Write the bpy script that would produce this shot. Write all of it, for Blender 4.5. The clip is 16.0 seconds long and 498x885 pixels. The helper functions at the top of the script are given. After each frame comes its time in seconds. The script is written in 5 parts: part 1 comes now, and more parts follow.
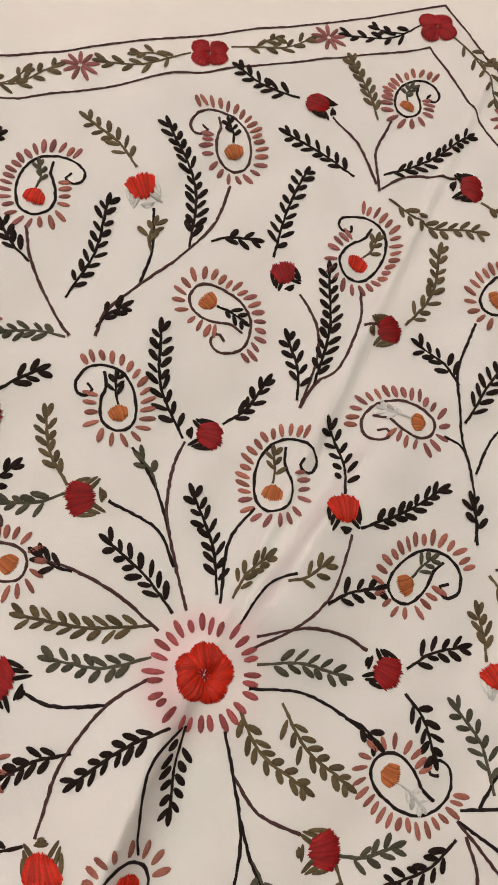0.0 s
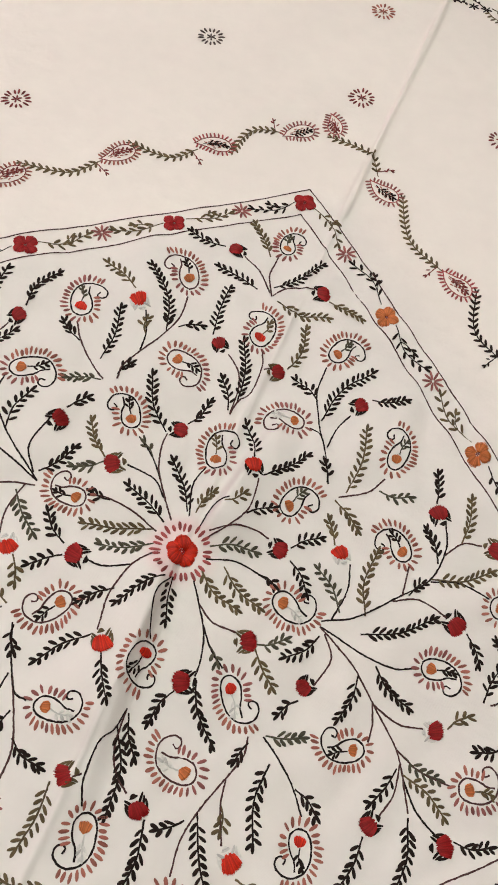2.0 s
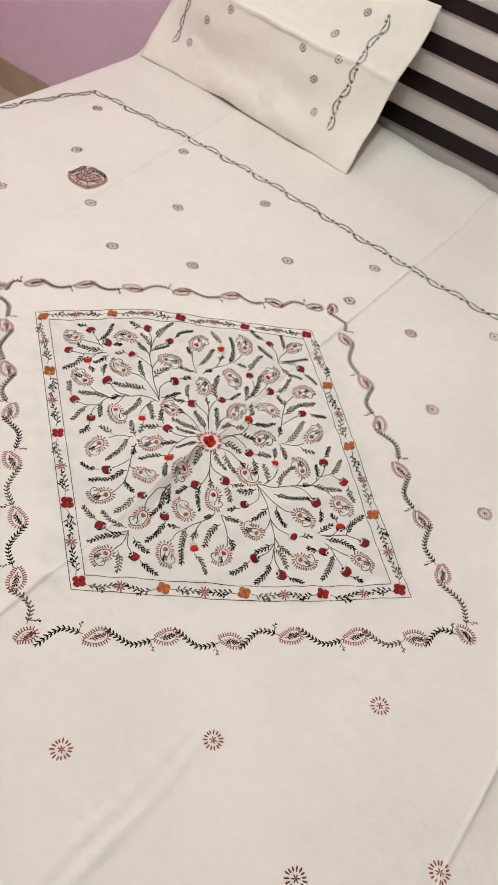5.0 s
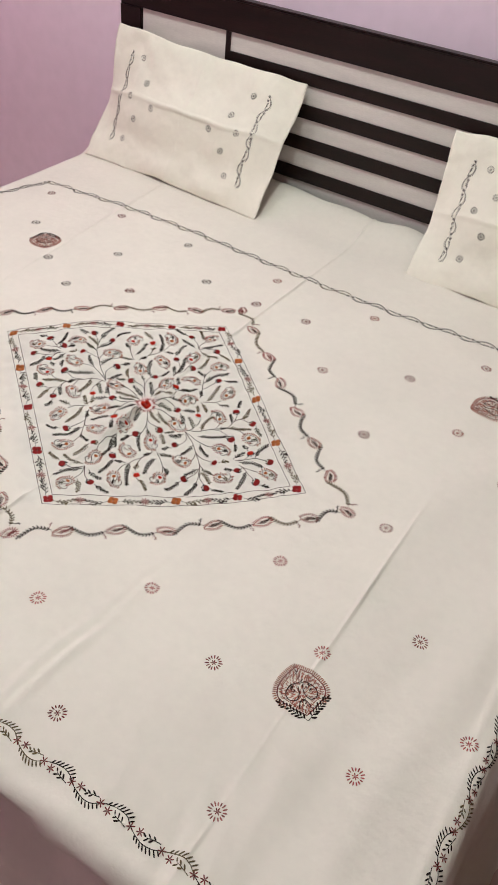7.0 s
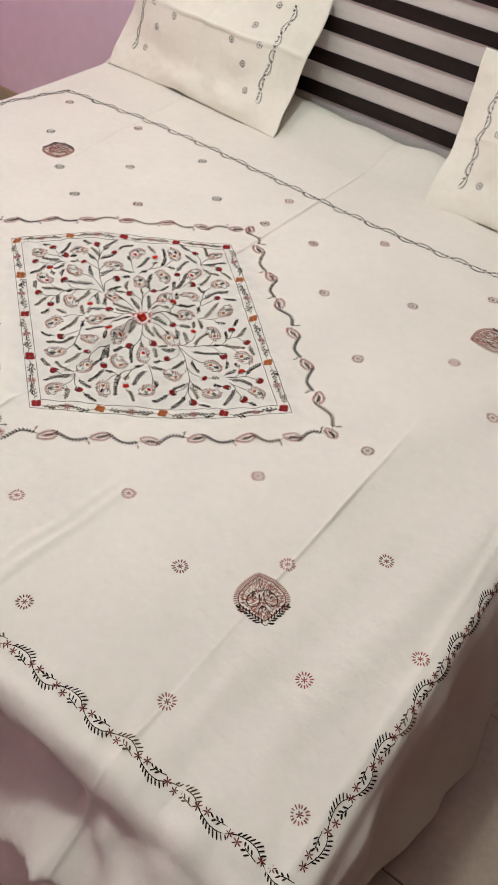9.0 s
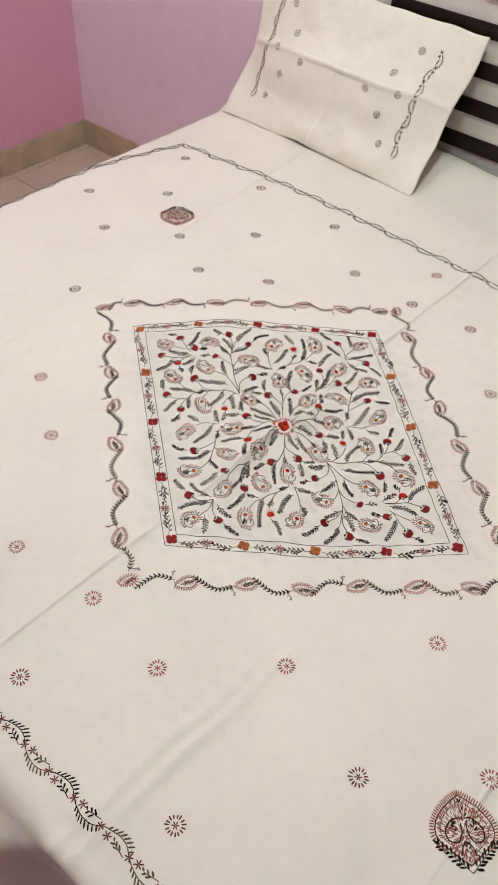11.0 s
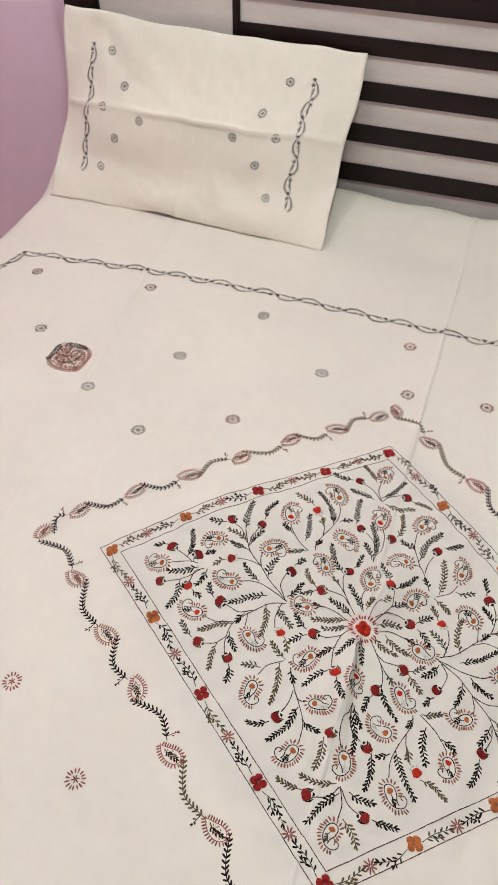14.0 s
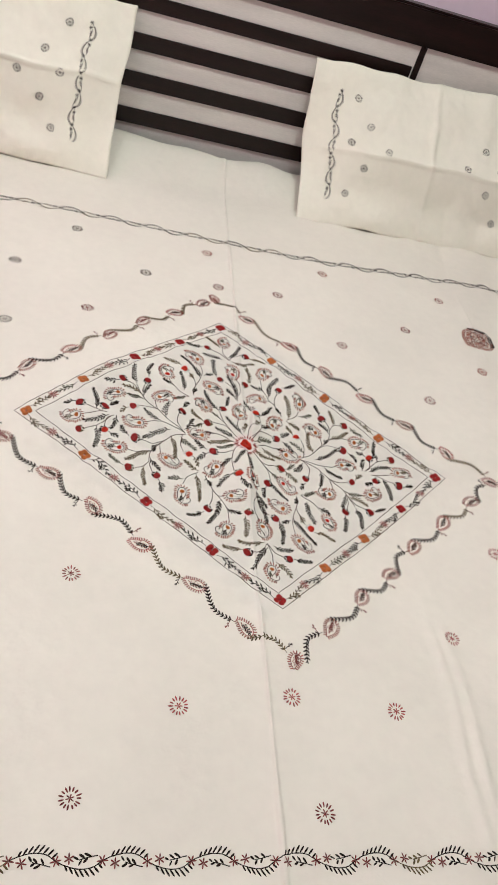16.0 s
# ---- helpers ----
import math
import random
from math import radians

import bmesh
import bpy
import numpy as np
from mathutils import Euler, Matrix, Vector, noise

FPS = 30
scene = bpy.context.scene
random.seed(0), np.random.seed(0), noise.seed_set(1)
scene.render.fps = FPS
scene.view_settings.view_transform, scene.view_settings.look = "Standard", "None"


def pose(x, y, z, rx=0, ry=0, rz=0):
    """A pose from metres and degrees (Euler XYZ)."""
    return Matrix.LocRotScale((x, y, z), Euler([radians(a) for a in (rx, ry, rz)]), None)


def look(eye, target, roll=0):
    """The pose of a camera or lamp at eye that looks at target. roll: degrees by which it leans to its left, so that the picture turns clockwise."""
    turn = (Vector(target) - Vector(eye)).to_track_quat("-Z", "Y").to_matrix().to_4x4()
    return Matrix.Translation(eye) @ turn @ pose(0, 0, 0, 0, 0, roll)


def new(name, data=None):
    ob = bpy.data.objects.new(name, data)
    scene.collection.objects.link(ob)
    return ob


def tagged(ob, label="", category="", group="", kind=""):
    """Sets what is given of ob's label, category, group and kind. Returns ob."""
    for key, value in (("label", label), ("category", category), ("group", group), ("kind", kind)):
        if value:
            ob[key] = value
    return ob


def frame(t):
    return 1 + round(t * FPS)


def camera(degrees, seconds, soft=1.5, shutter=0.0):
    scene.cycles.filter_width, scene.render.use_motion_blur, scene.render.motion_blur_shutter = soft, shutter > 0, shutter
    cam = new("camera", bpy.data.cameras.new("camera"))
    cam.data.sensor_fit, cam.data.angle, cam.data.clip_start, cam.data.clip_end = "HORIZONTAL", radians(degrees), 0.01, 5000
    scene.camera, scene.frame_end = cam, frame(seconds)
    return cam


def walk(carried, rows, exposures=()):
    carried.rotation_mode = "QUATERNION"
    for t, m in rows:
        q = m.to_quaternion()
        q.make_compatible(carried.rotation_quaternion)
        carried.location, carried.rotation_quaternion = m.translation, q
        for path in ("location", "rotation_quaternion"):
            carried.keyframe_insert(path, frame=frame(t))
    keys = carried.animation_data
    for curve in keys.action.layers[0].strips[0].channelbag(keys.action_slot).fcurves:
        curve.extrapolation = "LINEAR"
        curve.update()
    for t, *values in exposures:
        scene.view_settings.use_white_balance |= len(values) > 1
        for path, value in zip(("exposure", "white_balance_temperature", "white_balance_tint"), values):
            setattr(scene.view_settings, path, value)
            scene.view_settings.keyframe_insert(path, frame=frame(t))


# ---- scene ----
cam = camera(36.7, 16.0, soft=1.7)
PATH = [
    (0, (0.0043, -0.0099, 0.846), (-0.151, 0.6614, -1.032), 12.4),
    (0.5, (0.0152, -0.0065, 0.861), (-0.1419, 0.6897, -1.007), 11.4),
    (1, (0.0284, -0.0111, 0.901), (-0.1042, 0.7289, -0.952), 12.4),
    (1.5, (0.0404, -0.0727, 0.978), (-0.101, 0.7511, -0.839), 12.6),
    (2, (0.0589, -0.1481, 1.061), (-0.0965, 0.7362, -0.726), 13.1),
    (2.5, (0.1142, -0.2453, 1.161), (-0.0957, 0.7122, -0.582), 13.7),
    (3, (0.1435, -0.3144, 1.219), (-0.1389, 0.6277, -0.522), 13.7),
    (3.2, (0.1537, -0.3511, 1.251), (-0.1522, 0.5773, -0.495), 13.8),
    (5.3, (0.4815, -0.7304, 1.515), (-0.1087, 0.4707, 0.028), 14.4),
    (5.5, (0.5312, -0.7508, 1.523), (-0.0689, 0.448, 0.038), 13.8),
    (6, (0.6349, -0.8004, 1.55), (-0.0953, 0.369, 0.101), 7.9),
    (6.5, (0.7281, -0.8964, 1.562), (-0.0259, 0.3283, 0.171), 3.3),
    (7, (0.796, -0.9811, 1.574), (0.0818, 0.3389, 0.252), 6.1),
    (7.5, (0.8433, -0.9916, 1.59), (0.17, 0.3648, 0.284), 7.1),
    (8, (0.9048, -0.9735, 1.595), (0.2278, 0.3708, 0.278), 7.6),
    (8.5, (0.9251, -0.9539, 1.577), (0.2042, 0.328, 0.222), 7.4),
    (9, (0.8951, -0.9538, 1.557), (0.1757, 0.2239, 0.109), 7.2),
    (9.5, (0.8271, -0.9831, 1.566), (0.0507, 0.1298, 0.097), 5.8),
    (9.7, (0.7976, -0.9991, 1.575), (-0.0091, 0.1228, 0.129), 5.6),
    (11.8, (0.4514, -0.7274, 1.532), (-0.4019, 0.3209, 0.059), 2.7),
    (12, (0.4246, -0.7363, 1.543), (-0.4109, 0.2925, 0.045), 2.7),
    (12.5, (0.2998, -0.7435, 1.542), (-0.4951, 0.3258, 0.05), 2.1),
    (13, (0.1803, -0.7314, 1.519), (-0.4223, 0.3932, -0.021), 1.9),
    (13.5, (0.0778, -0.6258, 1.506), (-0.47, 0.5347, -0.027), -0.3),
    (14, (0.0243, -0.5515, 1.503), (-0.4161, 0.7496, 0.049), -0.5),
    (14.5, (-0.0499, -0.578, 1.504), (-0.1422, 0.8187, 0.076), 8.1),
    (15, (-0.1335, -0.6498, 1.515), (0.1464, 0.8353, 0.205), 11.2),
    (15.5, (-0.2132, -0.7825, 1.502), (0.2832, 0.6938, 0.247), 16.4),
    (16, (-0.3137, -0.9479, 1.477), (0.1581, 0.4535, 0.131), 19.7),
]
walk(cam, [(t, look(eye, target, roll)) for t, eye, target, roll in PATH], [(0, -0.40, 6900, 14), (1.5, -0.27, 6600, 11), (3.0, -0.22, 6600, 11), (5.5, -0.25, 6500, 10), (9.5, -0.22, 6500, 9), (12.5, -0.30, 6500, 10), (13.4, -0.31, 6500, 10), (14.0, -0.33, 6500, 10), (14.6, -0.29, 6500, 10), (15.2, -0.28, 6500, 10), (16.0, -0.21, 6500, 8)])

# ---- world and light ----
world = bpy.data.worlds.new("world")
scene.world = world
world.use_nodes = True
world.node_tree.nodes["Background"].inputs[0].default_value = (0.9, 0.9, 1.0, 1)
world.node_tree.nodes["Background"].inputs[1].default_value = 0.02

# unseen lamps high up near the ceiling, the second added to brighten the right
for end, power in ((-0.95, 38), (0.05, 68)):
    room_light = bpy.data.lights.new("unseen_room_lamp", "POINT")
    room_light.energy, room_light.color, room_light.shadow_soft_size = power, (0.898, 1.0, 0.94), 0.10
    new("unseen_room_lamp", room_light).location = (end, -0.04, 2.86)

# ---- materials ----


def material(name, base, rough=0.6, vary=0.15, scale=8.0, bump=0.0, bump_scale=200.0, metal=0.0, fine=0.0, island=0.0, sheen=0.0, stretch=(1, 1, 1), gloss=0.5):
    """A surface with colour variation at two scales and a fine relief."""
    m = bpy.data.materials.new(name)
    m.use_nodes = True
    nt = m.node_tree
    nodes, links = nt.nodes, nt.links
    b = nodes["Principled BSDF"]
    b.inputs["Roughness"].default_value, b.inputs["Metallic"].default_value = rough, metal
    b.inputs["Specular IOR Level"].default_value = gloss
    if sheen:
        b.inputs["Sheen Weight"].default_value = sheen
    co = nodes.new("ShaderNodeTexCoord")
    mp = nodes.new("ShaderNodeMapping")
    mp.inputs["Scale"].default_value = stretch
    links.new(co.outputs["Object"], mp.inputs["Vector"])
    n1 = nodes.new("ShaderNodeTexNoise")
    n1.inputs["Scale"].default_value, n1.inputs["Detail"].default_value = scale, 4
    links.new(mp.outputs[0], n1.inputs["Vector"])
    ramp = nodes.new("ShaderNodeMapRange")
    ramp.inputs[1].default_value, ramp.inputs[2].default_value = 0.3, 0.7
    ramp.inputs[3].default_value, ramp.inputs[4].default_value = 1 - vary, 1 + vary * 0.6
    links.new(n1.outputs[0], ramp.inputs[0])
    out = ramp.outputs[0]
    if fine:
        n2 = nodes.new("ShaderNodeTexNoise")
        n2.inputs["Scale"].default_value, n2.inputs["Detail"].default_value = scale * 14, 3
        links.new(mp.outputs[0], n2.inputs["Vector"])
        r2 = nodes.new("ShaderNodeMapRange")
        r2.inputs[1].default_value, r2.inputs[2].default_value = 0.3, 0.7
        r2.inputs[3].default_value, r2.inputs[4].default_value = 1 - fine, 1 + fine * 0.6
        links.new(n2.outputs[0], r2.inputs[0])
        mul = nodes.new("ShaderNodeMath")
        mul.operation = "MULTIPLY"
        links.new(out, mul.inputs[0])
        links.new(r2.outputs[0], mul.inputs[1])
        out = mul.outputs[0]
    if island:
        geo = nodes.new("ShaderNodeNewGeometry")
        r3 = nodes.new("ShaderNodeMapRange")
        r3.inputs[3].default_value, r3.inputs[4].default_value = 1 - island, 1 + island
        links.new(geo.outputs["Random Per Island"], r3.inputs[0])
        mul = nodes.new("ShaderNodeMath")
        mul.operation = "MULTIPLY"
        links.new(out, mul.inputs[0])
        links.new(r3.outputs[0], mul.inputs[1])
        out = mul.outputs[0]
    vec = nodes.new("ShaderNodeVectorMath")
    vec.operation = "SCALE"
    vec.inputs[0].default_value = base
    links.new(out, vec.inputs["Scale"])
    links.new(vec.outputs[0], b.inputs["Base Color"])
    if bump:
        n3 = nodes.new("ShaderNodeTexNoise")
        n3.inputs["Scale"].default_value, n3.inputs["Detail"].default_value = bump_scale, 3
        links.new(mp.outputs[0], n3.inputs["Vector"])
        bp = nodes.new("ShaderNodeBump")
        bp.inputs["Strength"].default_value, bp.inputs["Distance"].default_value = bump, 0.002
        links.new(n3.outputs[0], bp.inputs["Height"])
        links.new(bp.outputs[0], b.inputs["Normal"])
    return m


def woven(name, base):
    """Plain-weave cotton: two crossed thread waves as relief, soft creasing and faint blotches."""
    m = material(name, base, rough=0.85, vary=0.04, scale=4.0, fine=0.02, sheen=0.1)
    nodes, links = m.node_tree.nodes, m.node_tree.links
    co = nodes["Texture Coordinate"]
    waves = []
    for axis in ("X", "Y"):
        w = nodes.new("ShaderNodeTexWave")
        w.bands_direction = axis
        w.inputs["Scale"].default_value, w.inputs["Distortion"].default_value = 420, 1.5
        w.inputs["Detail"].default_value = 1
        links.new(co.outputs["Object"], w.inputs["Vector"])
        waves.append(w)
    add = nodes.new("ShaderNodeMath")
    links.new(waves[0].outputs["Fac"], add.inputs[0])
    links.new(waves[1].outputs["Fac"], add.inputs[1])
    b1 = nodes.new("ShaderNodeBump")
    b1.inputs["Strength"].default_value, b1.inputs["Distance"].default_value = 0.12, 0.0006
    links.new(add.outputs[0], b1.inputs["Height"])
    soft = nodes.new("ShaderNodeTexNoise")
    soft.inputs["Scale"].default_value, soft.inputs["Detail"].default_value = 44, 5
    links.new(co.outputs["Object"], soft.inputs["Vector"])
    b2 = nodes.new("ShaderNodeBump")
    b2.inputs["Strength"].default_value, b2.inputs["Distance"].default_value = 0.6, 0.0026
    links.new(soft.outputs[0], b2.inputs["Height"])
    links.new(b1.outputs[0], b2.inputs["Normal"])
    links.new(b2.outputs[0], nodes["Principled BSDF"].inputs["Normal"])
    return m


def dimmed_bled_panel(m, tint, bleed):
    """The embroidered panel's cotton, with dimness put into its colour as a darker, cooler tint, and red dye bled round
    the middle flower.
    """
    nodes, links = m.node_tree.nodes, m.node_tree.links
    b = nodes["Principled BSDF"]
    base = b.inputs["Base Color"].links[0].from_socket
    xyz = nodes.new("ShaderNodeSeparateXYZ")
    links.new(nodes["Texture Coordinate"].outputs["Object"], xyz.inputs[0])

    def maths(kind, a, c):
        n = nodes.new("ShaderNodeMath")
        n.operation = kind
        for i, v in enumerate((a, c)):
            if isinstance(v, (int, float)):
                n.inputs[i].default_value = v
            else:
                links.new(v, n.inputs[i])
        return n.outputs[0]

    def ramp(v, a0, a1, b0, b1):
        n = nodes.new("ShaderNodeMapRange")
        n.interpolation_type = "SMOOTHSTEP"
        for i, k in enumerate((a0, a1, b0, b1)):
            n.inputs[i + 1].default_value = k
        links.new(v, n.inputs[0])
        return n.outputs[0]

    def mixed(fac, a, colour):
        n = nodes.new("ShaderNodeMix")
        n.data_type, n.blend_type = "RGBA", "MULTIPLY"
        links.new(fac, n.inputs[0])
        links.new(a, n.inputs[6])
        n.inputs[7].default_value = (*colour, 1)
        return n.outputs[2]

    x, y = maths("SUBTRACT", xyz.outputs[0], 0.003), maths("SUBTRACT", xyz.outputs[1], 0.004)
    smear = nodes.new("ShaderNodeTexNoise")
    smear.inputs["Scale"].default_value, smear.inputs["Detail"].default_value = 14, 5
    links.new(nodes["Texture Coordinate"].outputs["Object"], smear.inputs["Vector"])
    rim = maths("ADD", maths("DIVIDE", maths("ABSOLUTE", x, 0), 0.40), maths("DIVIDE", maths("ABSOLUTE", y, 0), 0.35))
    inside = maths("MULTIPLY", ramp(rim, 0.90, 1.12, 1.0, 0.0), ramp(smear.outputs[0], 0.3, 0.7, 0.75, 1.0))
    away = maths("POWER", maths("ADD", maths("MULTIPLY", x, x), maths("MULTIPLY", y, y)), 0.5)
    spot = maths("MULTIPLY", ramp(away, 0.017, 0.030, 1.0, 0.0), ramp(smear.outputs[0], 0.35, 0.6, 0.2, 1.0))
    links.new(mixed(spot, mixed(inside, base, tint), bleed), b.inputs["Base Color"])
    return m


COTTON = dimmed_bled_panel(woven("cream_cotton", (0.815, 0.765, 0.685)), (0.92, 0.94, 0.962), (1.0, 0.80, 0.84))
PILLOW_COTTON = woven("pale_yellow_cotton", (0.91, 0.865, 0.755))
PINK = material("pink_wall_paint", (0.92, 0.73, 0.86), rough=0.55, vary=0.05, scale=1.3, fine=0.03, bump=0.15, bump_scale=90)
LILAC_BOUNCE = material("unseen_wall_lilac", (0.76, 0.55, 0.71), rough=0.55, vary=0.05, scale=1.3, fine=0.03, bump=0.15, bump_scale=90)
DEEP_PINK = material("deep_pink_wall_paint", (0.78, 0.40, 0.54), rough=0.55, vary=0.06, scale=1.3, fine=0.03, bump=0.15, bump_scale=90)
BROWN_BLOCKER = material("unseen_wall_brown", (0.125, 0.062, 0.046), rough=0.6, vary=0.06, scale=1.3, fine=0.03)
CEIL = material("ceiling_paint", (0.56, 0.55, 0.54), rough=0.8, vary=0.03)
TILE = material("marble_floor_tile", (0.60, 0.475, 0.385), rough=0.25, vary=0.16, scale=5, fine=0.08)
GROUT = material("tile_grout", (0.20, 0.15, 0.125), rough=0.9)
SKIRT = material("beige_skirting_tile", (0.55, 0.43, 0.30), rough=0.35, vary=0.2, scale=9, fine=0.08)
WOOD = material("dark_wenge_wood", (0.0150, 0.0062, 0.0055), gloss=0.28, rough=0.36, vary=0.35, scale=5, fine=0.3, bump=0.1, bump_scale=120, stretch=(1, 8, 8))
PALE = material("pale_ash_laminate", (0.74, 0.685, 0.65), rough=0.5, vary=0.10, scale=5, fine=0.05, stretch=(1, 6, 6))
TICKING = material("mattress_ticking", (0.6, 0.6, 0.62), rough=0.8)

# ---- mesh helpers ----


def box_mesh(name, x0, x1, y0, y1, z0, z1, mat, bevel=0.004):
    bm = bmesh.new()
    bmesh.ops.create_cube(bm, size=1)
    for v in bm.verts:
        v.co = Vector((x0 + (v.co.x + 0.5) * (x1 - x0), y0 + (v.co.y + 0.5) * (y1 - y0), z0 + (v.co.z + 0.5) * (z1 - z0)))
    if bevel:
        bmesh.ops.bevel(bm, geom=bm.edges[:], offset=bevel, segments=2, affect="EDGES")
    me = bpy.data.meshes.new(name)
    bm.to_mesh(me)
    bm.free()
    me.materials.append(mat)
    return me


def box(name, x0, x1, y0, y1, z0, z1, mat, parent=None, bevel=0.004, label=""):
    ob = new(name, box_mesh(name, x0, x1, y0, y1, z0, z1, mat, bevel))
    ob.parent = parent
    return tagged(ob, label=label)


def data_mesh(name, verts, faces, mat, parent=None, smooth=True, label=""):
    me = bpy.data.meshes.new(name)
    me.from_pydata(verts, [], faces)
    me.materials.append(mat)
    if smooth:
        me.polygons.foreach_set("use_smooth", [True] * len(me.polygons))
    ob = new(name, me)
    ob.parent = parent
    return tagged(ob, label=label)


# ---- room ----
WX0, WX1, WY0, WY1, CEILING = -2.11, 1.24, -3.40, 1.27, 3.05


def setting(ob, label, category):
    return tagged(ob, label, category, kind="structure")


setting(box("wall_back", WX0 - 0.12, WX1 + 0.12, WY1, WY1 + 0.12, 0, CEILING, PINK, bevel=0), "smooth lilac pink painted wall behind the bed", "wall")
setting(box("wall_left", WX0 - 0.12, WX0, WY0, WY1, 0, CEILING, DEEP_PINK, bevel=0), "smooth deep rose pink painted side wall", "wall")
# unseen wall, set close and dark to cut bounce on the right drop
setting(box("unseen_wall_right", WX1, WX1 + 0.12, WY0, WY1, 0, CEILING, BROWN_BLOCKER, bevel=0), "smooth dark brown unseen wall, added to keep light off the sheet's right drop", "wall")
# unseen wall whose lilac reflects mauve light onto the hanging foot cloth
setting(box("unseen_wall_front", WX0 - 0.12, WX1 + 0.12, WY0 - 0.12, WY0, 0, CEILING, LILAC_BOUNCE, bevel=0), "smooth lilac unseen wall, added to bounce mauve light onto the foot drop", "wall")
setting(box("ceiling", WX0 - 0.12, WX1 + 0.12, WY0 - 0.12, WY1 + 0.12, CEILING, CEILING + 0.1, CEIL, bevel=0), "flat grey painted ceiling", "ceiling")
floor = setting(box("floor", WX0 - 0.12, WX1 + 0.12, WY0 - 0.12, WY1 + 0.12, -0.15, -0.004, GROUT, bevel=0), "pale marbled square floor tiles with thin dark joints", "floor")

# ---- bed ----
BED_Z = 0.5624
XL, XR, YF, YH = -1.000, 0.872, -0.722, 1.085

bed = tagged(new("bed"), "dark brown wooden double bed with slatted headboard and pale back panel", "bed")
HY = 1.13
for x, top in ((-0.985, 1.006), (0.802, 0.984)):
    box("headboard_post", x, x + 0.086, HY, HY + 0.045, 0, top, WOOD, bed)
LEAN = 0.0125


def across(name, x0, x1, y0, y1, z0, z1, mat, bevel, label=""):
    """A piece of the headboard's frame, which sinks slightly toward one side."""
    ob = box(name, x0 - LEAN * z0, x1 - LEAN * z0, y0, y1, z0, z1, mat, bed, bevel, label)
    ob.rotation_euler = (0, LEAN, 0)
    return ob


across("top_rail", -0.985, 0.888, HY - 0.006, HY + 0.034, 0.993, 1.083, WOOD, 0.006, "wide dark wooden top rail")
across("back_panel", -0.903, 0.806, HY + 0.006, HY + 0.016, 0.35, 0.9925, PALE, 0, "pale ash laminate back panel")
for x in (-0.580, 0.462):
    across("divider", x, x + 0.017, HY, HY + 0.0055, 0.50, 0.9925, WOOD, 0.001)
for z, high in ((0.905, 0.035), (0.811, 0.040), (0.717, 0.040), (0.622, 0.041)):
    across("slat", -0.563, 0.462, HY, HY + 0.0055, z, z + high, WOOD, 0.001)
box("side_rail", -0.93, -0.895, -0.62, HY, 0.16, 0.34, WOOD, bed)
box("side_rail", 0.745, 0.78, -0.62, HY, 0.16, 0.34, WOOD, bed)
box("foot_rail", -0.93, 0.78, -0.655, -0.62, 0.16, 0.34, WOOD, bed)
for x in (-0.93, 0.72):
    box("leg", x, x + 0.06, -0.655, -0.595, 0, 0.16, WOOD, bed)

mattress = tagged(box("mattress", XL + 0.03, XR - 0.07, YF + 0.045, YH + 0.03, 0.3405, BED_Z - 0.062, TICKING, bevel=0.03), "thick mattress under a fitted bedsheet", "mattress")

# ---- bedsheet ----
CREASES = ((0.002, 0.020, 0.0066), (-0.575, -0.085, 0.0085), (0.614, 0.012, 0.0062))


def dip(x, y):
    """The mattress: a hollow toward one side, a swelling on the other."""
    return -0.0387 * math.exp(-((x - 0.244) ** 2 + (y + 0.122) ** 2) / 0.0648) + 0.0255 * math.exp(-((x + 0.255) ** 2 + (y - 0.142) ** 2) / 0.0288)


